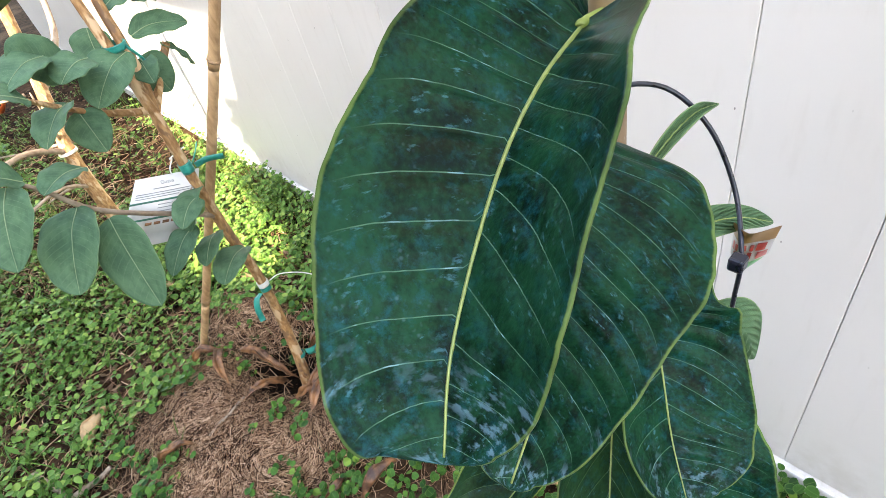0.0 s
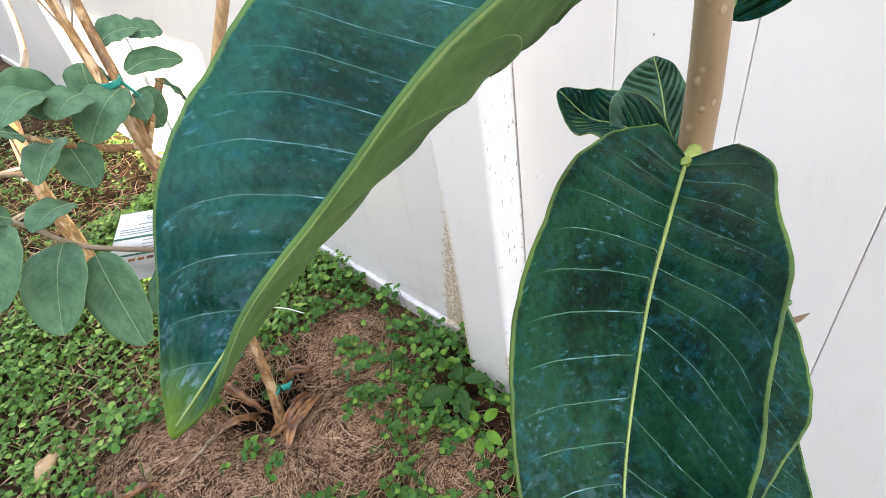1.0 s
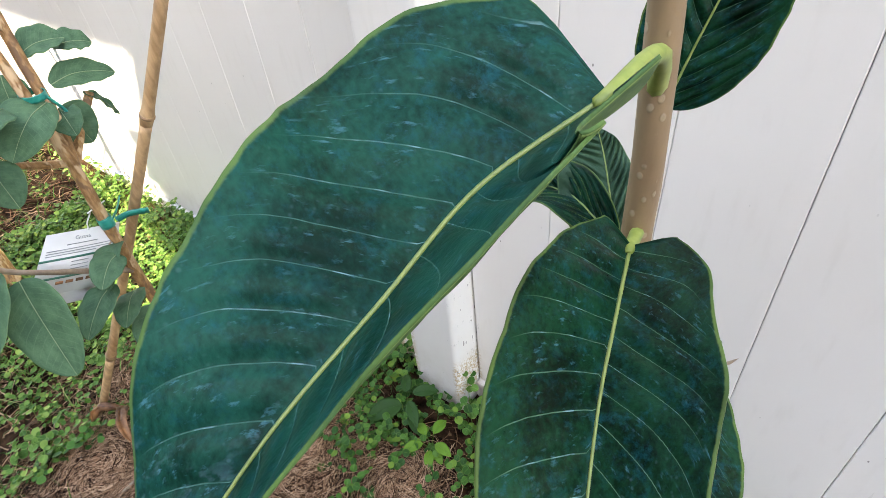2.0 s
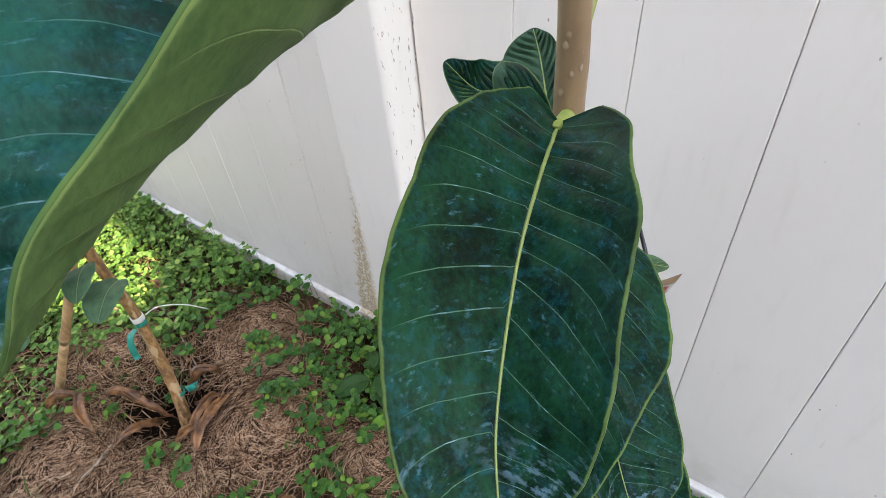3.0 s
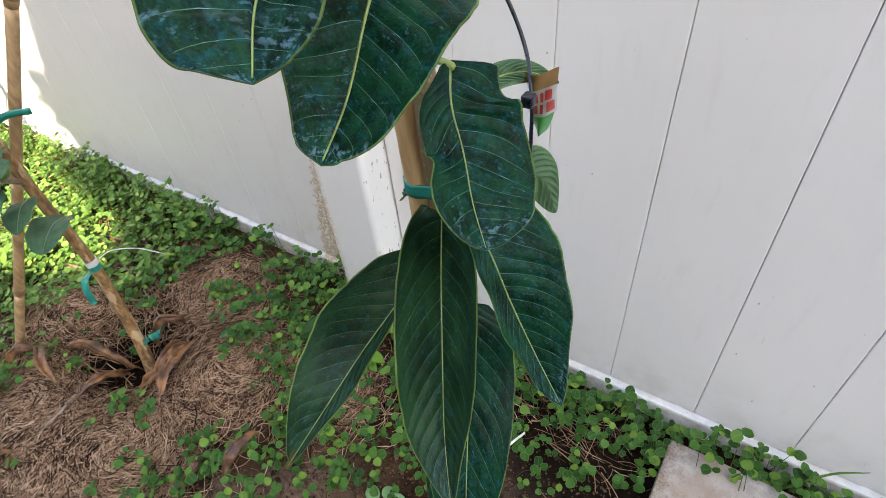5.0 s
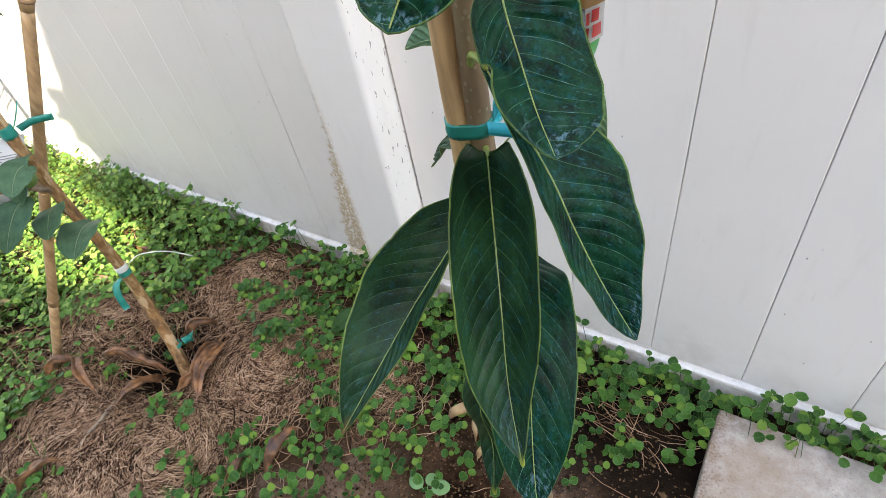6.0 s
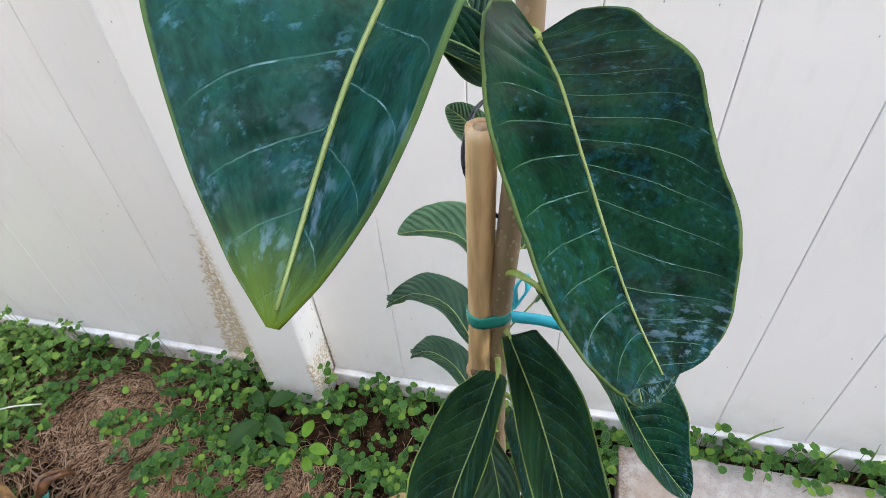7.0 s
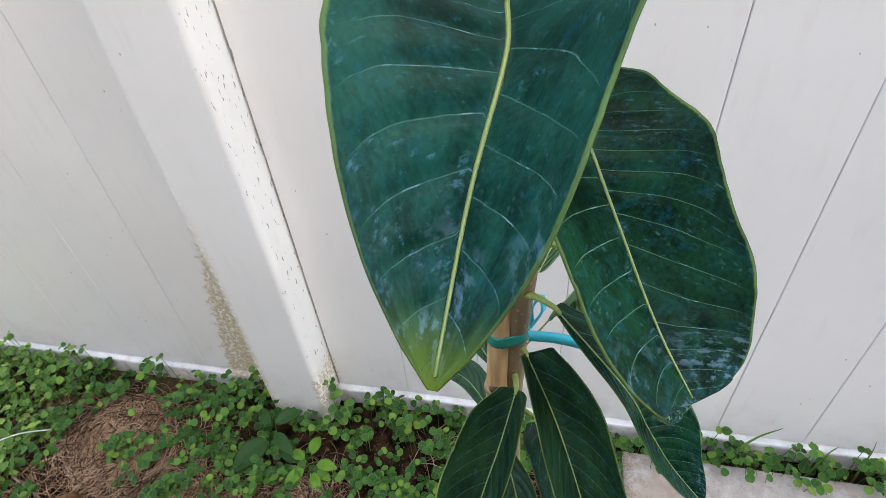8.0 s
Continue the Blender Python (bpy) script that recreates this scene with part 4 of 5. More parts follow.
tie = band("plant_tie", (-0.0358, 0.2175, 0.733), 0.0148, 0.0090, 0.0088, TAPE, "teal stretch tape wound round the stake and the stem", "tape", 40, bound=[(-0.0402, 0.2156, 0.0072), (-0.0302, 0.2194, 0.0072)])
part("tail", strip_mesh("tail", [(-0.0228, 0.2155, 0.7340), (-0.0058, 0.2135, 0.7365), (0.0122, 0.2105, 0.7360), (0.0302, 0.2085, 0.7330)], (0, 0.2, 1), 0.0068, RIBBON), tie, "turquoise loose end of the tape")
part("loop", strip_mesh("loop", [(-0.0218, 0.2225, 0.7340), (-0.0158, 0.2255, 0.7460), (-0.0178, 0.2295, 0.7520), (-0.0228, 0.2275, 0.7440), (-0.0218, 0.2235, 0.7340)], (0.4, 1, 0), 0.005, RIBBON), tie, "turquoise knot loop")

# paving slab
single("paving_slab", box("paving_slab", (0.142, 0.145, -0.02), (0.752, 0.555, 0.034), SLAB, 0.004), "pale stained concrete paving slab lying on soil", "slab")


# ---- the staked guava ----
GTOP = (GUAVA, GUAVA_UNDER)


def build_guava():
    tree = thing("guava_tree", (-0.82, 0.20, 0.0), "young guava tree with peeling tan bark and grey-green leaves", "tree")
    trunk = [(-0.8150, 0.1960, -0.0500), (-0.8210, 0.2194, 0.0780), (-0.8128, 0.2338, 0.2804), (-0.7893, 0.2243, 0.4429), (-0.7685, 0.2194, 0.5857), (-0.7740, 0.2227, 0.6853), (-0.8039, 0.2213, 0.8065), (-0.8250, 0.2188, 0.9360)]
    part("trunk", tube("trunk", trunk, [0.0140, 0.0108, 0.0094, 0.0086, 0.0082, 0.0076, 0.0064, 0.0055], GUAVA_BARK, 60, 14, 0.06, 5), tree, "tan trunk with flaking bark")
    part("limb", tube("limb", [(-0.7750, 0.2225, 0.6711), (-0.7892, 0.2373, 0.7280), (-0.8124, 0.2432, 0.7999), (-0.8370, 0.2515, 0.9076)], [0.009, 0.0075, 0.007, 0.006], GUAVA_BARK, 24, 10, 0.04, 6), tree)
    part("limb", tube("limb", [(-0.7780, 0.2255, 0.6711), (-0.7988, 0.2610, 0.7043), (-0.8094, 0.2954, 0.7393)], [0.007, 0.006, 0.0055], GUAVA_BARK, 12, 10, 0.04, 7), tree, "short pruned stub")
    part("limb", tube("limb", [(-0.7776, 0.2226, 0.6758), (-0.7766, 0.1858, 0.6919), (-0.7589, 0.1491, 0.7175), (-0.7184, 0.0968, 0.7696)], [0.006, 0.005, 0.004, 0.003], GUAVA_BARK, 16, 8, 0.04, 8), tree)
    part("branch", tube("branch", [(-0.7810, 0.2219, 0.4810), (-0.76, 0.170, 0.530), (-0.718, 0.088, 0.613), (-0.700, 0.051, 0.678), (-0.691, 0.020, 0.72)], [0.0045, 0.004, 0.0035, 0.003, 0.0022], TWIG, 26, 8, 0.05, 9), tree, "thin grey-brown branch")
    for i, (x, y, z) in enumerate(((0.0, 0.05, 0.10), (-0.05, 0.03, 0.09), (-0.02, -0.02, 0.08))):
        a = Vector((-0.8228, 0.2225, 0.8226))
        part("twig", tube("twig", [a, a + Vector((x, y, z)) * 0.5 + Vector((0.004, 0, 0)), a + Vector((x, y, z))], [0.0018, 0.0014, 0.001], TWIG, 8, 6, 0.05, i), tree)
    leaves = [
        ((-0.686, 0.026, 0.703), (-0.635, -0.019, 0.633), 0.034), ((-0.706, 0.069, 0.636), (-0.631, 0.010, 0.571), 0.033), ((-0.694, 0.090, 0.608), (-0.617, 0.072, 0.503), 0.031),
        ((-0.723, 0.102, 0.576), (-0.716, 0.079, 0.515), 0.025), ((-0.718, 0.104, 0.672), (-0.679, 0.050, 0.678), 0.020), ((-0.686, 0.043, 0.700), (-0.674, 0.000, 0.733), 0.020),
        ((-0.7348, 0.2039, 0.5495), (-0.6862, 0.1558, 0.5429), 0.019), ((-0.7258, 0.1764, 0.5172), (-0.6856, 0.1080, 0.4877), 0.021), ((-0.7401, 0.2029, 0.4791), (-0.6763, 0.1528, 0.4762), 0.020),
        ((-0.7331, 0.2252, 0.4305), (-0.6573, 0.1563, 0.4438), 0.023), ((-0.8016, 0.2558, 0.7668), (-0.8014, 0.3356, 0.7545), 0.018), ((-0.7732, 0.2347, 0.7583), (-0.7377, 0.1612, 0.7204), 0.029),
        ((-0.7842, 0.1607, 0.7583), (-0.7689, 0.1123, 0.8065), 0.028), ((-0.7612, 0.1879, 0.7725), (-0.7257, 0.1408, 0.7658), 0.025), ((-0.7434, 0.1364, 0.7403), (-0.7000, 0.0841, 0.7156), 0.024),
        ((-0.7596, 0.1412, 0.7213), (-0.7320, 0.1395, 0.6701), 0.023), ((-0.7995, 0.2494, 0.7384), (-0.7901, 0.2637, 0.6834), 0.025), ((-0.8023, 0.2865, 0.7412), (-0.8297, 0.3248, 0.6900), 0.011),
        ((-0.8039, 0.2503, 0.7327), (-0.7541, 0.2411, 0.7137), 0.018), ((-0.8108, 0.2141, 0.7942), (-0.7984, 0.2014, 0.7403), 0.022), ((-0.8261, 0.2473, 0.8046), (-0.8147, 0.3013, 0.8103), 0.022),
        ((-0.7679, 0.1471, 0.7923), (-0.7196, 0.0850, 0.7819), 0.026), ((-0.8183, 0.2842, 0.8018), (-0.8167, 0.3301, 0.7952), 0.018), ((-0.7175, 0.1018, 0.7677), (-0.6898, 0.0521, 0.7942), 0.024),
    ]
    rng = random.Random(11)
    for i, (a, b, h) in enumerate(leaves):
        a, b = Vector(a), Vector(b)
        lift = Vector((0, 0, 0.10 * (b - a).length))
        m1, m2 = a.lerp(b, 0.35) + lift, a.lerp(b, 0.7) + lift * 0.8
        face = Vector((0.55 + rng.uniform(-0.25, 0.25), -0.25 + rng.uniform(-0.3, 0.2), 0.7))
        leaf_part(tree, [a, m1, m2, b], face, h * 1.15, GTOP, rib=0.0007, ribmat=GUAVA_RIB, kind="round" if i in (1, 2, 9, 11, 12) else "egg", fold=rng.uniform(4, 16), wave=0.0015, nu=30, nv=6,
                  seed=i + 40, veins=13.0, sweep=0.2, quilt=0.0007, base=0.2)
    part("leaf", mesh_of("leaf", *blade_only([(-0.7711, 0.2228, 0.5438), (-0.7466, 0.1989, 0.5524), (-0.7285, 0.1787, 0.5381), (-0.7180, 0.1634, 0.5143)], (0.4, -0.4, 0.7), 0.019)), tree)
    # one unripe fruit on a short stalk
    c, rings = Vector((-0.7644, 0.1985, 0.5238)), []
    for i in range(13):
        a = math.pi * i / 12
        rings.append((c + Vector((0, 0, -0.0165 * math.cos(a))), max(0.0006, 0.0150 * math.sin(a) ** 0.9)))
    v, f = tube_data([p for p, _ in rings], [r for _, r in rings], 16)
    fruit = part("fruit", mesh_of("fruit", v, f, [FRUIT]), tree, "round unripe green fruit")
    part("stalk", tube("stalk", [(-0.7634, 0.1987, 0.5391), (-0.7659, 0.2048, 0.5476), (-0.7715, 0.2179, 0.5533)], 0.0012, TWIG, 8, 6), fruit)
    return tree


def blade_only(mid, face, half):
    v, f, uv, idx, _ = blade(mid, face, half, kind="round", fold=8, nu=24, nv=5, seed=77, quilt=0.0005)
    return v, f, list(GTOP), uv, idx


build_guava()


def build_second_guava():
    tree = thing("guava_tree", (-1.75, 0.13, 0.0), "thicker guava trunk with peeling bark and a white tie", "tree")
    part("trunk", tube("trunk", [(-1.73, 0.120, -0.05), (-1.75, 0.13, 0.12), (-1.76, 0.140, 0.35), (-1.785, 0.200, 0.60), (-1.80, 0.26, 0.9)], [0.026, 0.022, 0.019, 0.016, 0.012], GUAVA_BARK, 40, 14, 0.07, 15), tree)
    part("limb", tube("limb", [(-1.76, 0.14, 0.36), (-1.70, 0.05, 0.42), (-1.62, -0.08, 0.44), (-1.58, -0.22, 0.52)], [0.009, 0.0075, 0.006, 0.004], TWIG, 26, 9, 0.06, 16), tree)
    part("limb", tube("limb", [(-1.755, 0.135, 0.24), (-1.69, 0.06, 0.30), (-1.60, -0.06, 0.31)], [0.006, 0.005, 0.0035], TWIG, 18, 8, 0.06, 17), tree)
    part("limb", tube("limb", [(-1.775, 0.18, 0.52), (-1.86, 0.30, 0.62), (-1.95, 0.36, 0.80)], [0.012, 0.009, 0.006], TWIG, 18, 8, 0.06, 18), tree)
    rng = random.Random(19)
    for i in range(9):
        a = Vector((-1.76 + rng.uniform(-0.02, 0.02), 0.14, rng.uniform(0.25, 0.75)))
        d = Vector((rng.uniform(-0.5, 0.35), rng.uniform(-0.9, 0.2), rng.uniform(-0.1, 0.5))) * rng.uniform(0.25, 0.45)
        part("twig", tube("twig", [a, a + d * 0.5 + Vector((0, 0, rng.uniform(-0.03, 0.05))), a + d], [0.005, 0.0035, 0.002], TWIG, 10, 6, 0.08, 20 + i), tree)
    band("tree_tie", (-1.758, 0.139, 0.36), 0.026, 0.026, 0.009, WHITE_TIE, "white plastic tie round a guava trunk", "tie", seed=5)


build_second_guava()


def build_garden_cane():
    st = thing("bamboo_stake", (-1.12, 0.085, 0.0), "weathered bamboo stake leaning beside the guava tree", "stake")
    pts = glide([(-1.1110, 0.0640, -0.0300), (-1.0940, 0.0710, 0.0000), (-0.8783, 0.1983, 0.3851), (-0.6895, 0.3110, 0.7287), (-0.4895, 0.4190, 1.0937)], 120)
    rr = []
    for p in pts:
        r = 0.0086 - 0.0015 * p.z
        for node in (0.22, 0.47, 0.725, 0.98):
            r += 0.0017 * math.exp(-(((p.z - node) / 0.008) ** 2))
        rr.append(r)
    cane_parts(st, pts, rr, (0.22, 0.47, 0.725, 0.98), 14, BAMBOO_GREY, 3)


build_garden_cane()

t1 = band("plant_tie", (-0.7686, 0.2203, 0.5828), 0.0096, 0.0096, 0.017, TAPE, "teal tape tying the guava to its stake", "tape", seed=2)
part("tail", strip_mesh("tail", [(-0.7586, 0.2313, 0.5828), (-0.7515, 0.2494, 0.5857), (-0.7407, 0.2713, 0.5818)], (0.2, 0, 1), 0.010, TAPE, 10), t1)
part("tail", strip_mesh("tail", [(-0.7583, 0.2274, 0.5876), (-0.7504, 0.2376, 0.6028), (-0.7566, 0.2498, 0.6141)], (0.8, 0, 0.4), 0.009, TAPE, 10), t1)
t2 = band("plant_tie", (-0.7897, 0.2288, 0.7658), 0.020, 0.015, 0.009, TAPE, "teal tape binding two guava limbs together", "tape", seed=3)
part("tail", strip_mesh("tail", [(-0.7717, 0.2368, 0.7658), (-0.7626, 0.2436, 0.7516), (-0.7622, 0.2465, 0.7431)], (0.6, 0.2, 0.4), 0.006, TAPE, 8), t2)
t3 = band("plant_tie", (-0.8130, 0.2338, 0.2756), 0.0106, 0.0106, 0.010, TAPE, "teal tape round the guava trunk, with a hanging end", "tape", seed=4)
part("tail", strip_mesh("tail", [(-0.8050, 0.2188, 0.2756), (-0.7992, 0.2047, 0.2727), (-0.7962, 0.1964, 0.2535), (-0.7958, 0.1939, 0.2247)], (0.3, 0.7, 0.1), 0.011, TAPE, 12), t3)
t4 = band("plant_tie", (-0.8217, 0.2221, 0.0635), 0.0122, 0.0122, 0.009, TAPE, "teal tape low on the guava trunk", "tape", seed=6)
part("tail", strip_mesh("tail", [(-0.8127, 0.2361, 0.0635), (-0.7974, 0.2493, 0.0703), (-0.7867, 0.2515, 0.0858)], (0.2, 0.4, 0.8), 0.016, TAPE, 8), t4)
t5 = band("cable_tie", (-0.8123, 0.2340, 0.2880), 0.0108, 0.0108, 0.012, WHITE_TIE, "white plastic clip tie with a long tail on the guava trunk", "cable tie", seed=7)
part("tail", tube("tail", [(-0.8011, 0.2450, 0.2919), (-0.7939, 0.2671, 0.2957), (-0.7873, 0.3047, 0.2708), (-0.7846, 0.3390, 0.2276)], 0.0011, WHITE_TIE, 16, 6), t5)


def build_plant_card():
    card = thing("plant_label", (-0.80, 0.16, 0.58), "white printed plant card with dark green bands, hung on the guava", "label")
    tl, tr, br, bl = Vector((-0.7847, 0.1515, 0.5971)), Vector((-0.7756, 0.2371, 0.5685)), Vector((-0.7558, 0.1842, 0.5000)), Vector((-0.7665, 0.0887, 0.5381))
    n = (tr - tl).cross(bl - tl).normalized()
    if n.x < 0:
        n = -n

    def at(u, v, d=0.0):
        return tl.lerp(tr, u).lerp(bl.lerp(br, u), v) + n * (d + 0.004 * math.sin(math.pi * u))

    def sheet(name, u0, v0, u1, v1, d, mat, label="", k=8):
        top = [at(u0 + (u1 - u0) * i / k, v, d) for v in (v0, v1) for i in range(k + 1)]
        low = [p - n * 0.0005 for p in top]
        m = k + 1
        faces = []
        for i in range(k):
            faces += [(i, i + 1, m + i + 1, m + i), (2 * m + m + i, 2 * m + m + i + 1, 2 * m + i + 1, 2 * m + i)]
            faces += [(i, 2 * m + i, 2 * m + i + 1, i + 1), (m + i, m + i + 1, 3 * m + i + 1, 3 * m + i)]
        faces += [(0, m, 3 * m, 2 * m), (k, 2 * m + k, 3 * m + k, m + k)]
        return part(name, mesh_of(name, top + low, faces, [mat]), card, label)

    sheet("card", 0, 0, 1, 1, 0.0, TAG_WHITE)
    for v in (0.42, 0.72):
        sheet("stripe", 0.0, v, 1.0, v + 0.035, 0.0006, TAG_GREEN, "dark green band")
    rng = random.Random(4)
    for v, u0, u1 in ((0.21, 0.3, 0.7), (0.28, 0.06, 0.94), (0.32, 0.06, 0.94), (0.36, 0.06, 0.7), (0.50, 0.4, 0.62), (0.56, 0.4, 0.62), (0.62, 0.4, 0.62), (0.67, 0.3, 0.62)):
        sheet("text_line", u0, v, u1, v + 0.014, 0.0006, INK, "line of small print")
    for i in range(5):
        sheet("picture", 0.26 + 0.12 * i, 0.80, 0.35 + 0.12 * i, 0.85, 0.0006, DEAD, "small brown picture")
    cu = bpy.data.curves.new("title", "FONT")
    cu.body, cu.align_x, cu.size, cu.extrude = "Guava", "CENTER", 0.0075, 0.0001
    ob = new("title", cu)
    x = (tr - tl).normalized()
    y = n.cross(x).normalized()
    if y.z < 0:
        x, y = x, -y
    m = Matrix((x, y, x.cross(y))).transposed().to_4x4()
    m.translation = at(0.5, 0.15, 0.0012)
    bpy.context.view_layer.update()
    me = bpy.data.meshes.new_from_object(ob.evaluated_get(bpy.context.evaluated_depsgraph_get()))
    me.transform(m)
    bpy.data.objects.remove(ob)
    me.materials.clear()
    me.materials.append(INK)
    part("title", me, card, "printed plant name")
    part("string", tube("string", [at(0.55, 0.02), at(0.5, -0.1) + n * 0.004, (-0.7734, 0.2096, 0.6028), (-0.7671, 0.2067, 0.6075), (-0.7636, 0.2318, 0.6141)], 0.0010, WHITE_TIE, 16, 6), card, "white plastic string")
    low = [at(0.0, 1.0, -0.004), at(0.95, 1.0, -0.004), at(0.9, 1.22, -0.01), at(-0.06, 1.25, -0.01)]
    low += [p - n * 0.0005 for p in low]
    part("back_card", mesh_of("back_card", low, [(0, 1, 2, 3), (7, 6, 5, 4), (0, 4, 5, 1), (1, 5, 6, 2), (2, 6, 7, 3), (3, 7, 4, 0)], [TAG_WHITE], smooth=False), card)


build_plant_card()


# ---- the loop of black cable tie with a torn drink label ----
def build_hanging_label():
    lab = thing("hanging_label", (0.01, 0.25, 0.75), "crumpled foil drink label on a black cable tie", "label")
    part("cable_tie", tube("cable_tie", [(-0.0202, 0.2208, 0.7939), (-0.0349, 0.2144, 0.8072), (-0.0472, 0.2182, 0.8282), (-0.0437, 0.2314, 0.8483), (-0.0321, 0.2565, 0.8430), (-0.0159, 0.2663, 0.8243), (-0.0022, 0.2675, 0.7967), (0.0108, 0.2500, 0.7800), (0.0117, 0.2490, 0.7565), (0.0114, 0.2495, 0.7300)], 0.00105, WIRE, 60, 8), lab, "black plastic cable tie bent in a loop")
    part("tie_head", box("tie_head", (0.0088, 0.2410, 0.7775), (0.0150, 0.2475, 0.7840), WIRE, 0.0012), lab, "small black locking head")

    def patch(name, u0, u1, v0, v1, d, mat, label=""):
        verts, faces, k, m = [], [], 10, 8
        for s in (0.0, -0.0004):
            for j in range(m + 1):
                for i in range(k + 1):
                    u, v = u0 + (u1 - u0) * i / k, v0 + (v1 - v0) * j / m
                    g = 2 * u - 1
                    hw = 0.0088 * (1 - 0.18 * v) * (1 - 0.55 * max(0.0, (v - 0.62) / 0.38) ** 1.5)
                    crease = 0.0009 * math.sin(9 * u + 7 * v)
                    verts.append((0.0110 - 0.010 * v + g * hw, 0.2540 + 0.030 * v + 0.006 * g * g + crease - d - s, 0.7890 + 0.003 * g - 0.054 * v))
        w = k + 1
        q = w * (m + 1)
        for j in range(m):
            for i in range(k):
                a, b, c, e = j * w + i, j * w + i + 1, (j + 1) * w + i + 1, (j + 1) * w + i
                faces += [(a, e, c, b), (q + a, q + b, q + c, q + e)]
        part(name, mesh_of(name, verts, faces, [mat]), lab, label)

    patch("foil", 0.0, 1.0, 0.22, 0.66, 0.0, SILVER, "silver-white printed foil")
    patch("top_band", 0.0, 1.0, 0.0, 0.22, 0.0, ORANGE, "orange band")
    patch("bottom_band", 0.06, 0.94, 0.66, 1.0, 0.0, LIME, "green band")
    for u0, u1, v0, v1 in ((0.10, 0.18, 0.28, 0.42), (0.22, 0.30, 0.28, 0.42), (0.36, 0.50, 0.28, 0.42), (0.58, 0.66, 0.28, 0.42), (0.72, 0.90, 0.26, 0.40), (0.18, 0.26, 0.46, 0.60), (0.32, 0.46, 0.46, 0.60), (0.56, 0.66, 0.46, 0.60), (0.78, 0.96, 0.44, 0.60)):
        patch("print", u0, u1, v0, v1, 0.0005, RED, "red printed shape")


build_hanging_label()

clip = band("cable_tie", (-0.0378, 0.2560, 0.272), 0.0105, 0.0105, 0.010, WHITE_TIE, "white plastic clip low on the bamboo stake", "cable tie", seed=8)
band("plant_tie", (-0.0377, 0.2575, 0.257), 0.0110, 0.0110, 0.008, TAPE, "teal tape low on the bamboo stake", "tape", seed=9)
part("tail", strip_mesh("tail", [(-0.033, 0.250, 0.285), (-0.028, 0.262, 0.300), (-0.022, 0.285, 0.312), (-0.012, 0.312, 0.312)], (0, 0.4, 1), 0.006, WHITE_TIE, 12, 0.0006, 0.5), clip, "white plastic tail")


# ---- ground cover ----
def mulch(x, y):
    """How much dry straw lies at a place, 0 to 1."""
    m = 0.0
    for cx, cy, r, _ in MOUNDS:
        m = max(m, math.exp(-(((x - cx) ** 2 + (y - cy) ** 2) / (r * r)) * 0.9))
    return m


TUFTS = [(-0.59, 0.064, 0.045), (-0.523, 0.152, 0.04), (-0.451, 0.273, 0.045), (-0.364, 0.27, 0.04), (-0.65, 0.342, 0.035), (-0.522, 0.348, 0.04), (-0.741, 0.121, 0.025), (-1.0, 0.033, 0.03), (-0.079, 0.436, 0.035), (0.026, 0.428, 0.03), (0.12, 0.473, 0.025), (-0.036, 0.391, 0.025), (-0.56, 0.044, 0.05), (-0.44, 0.167, 0.05), (-0.50, 0.11, 0.04), (-0.30, 0.254, 0.045), (-0.76, 0.395, 0.035), (-0.28, 0.29, 0.04), (-0.40, 0.27, 0.035), (-0.82, -0.123, 0.05), (-0.563, 0.139, 0.03), (-1.03, -0.04, 0.05), (-0.51, 0.41, 0.06), (-0.68, 0.14, 0.022), (-0.705, 0.115, 0.02), (-1.0, 0.33, 0.05), (-0.95, 0.12, 0.03)]


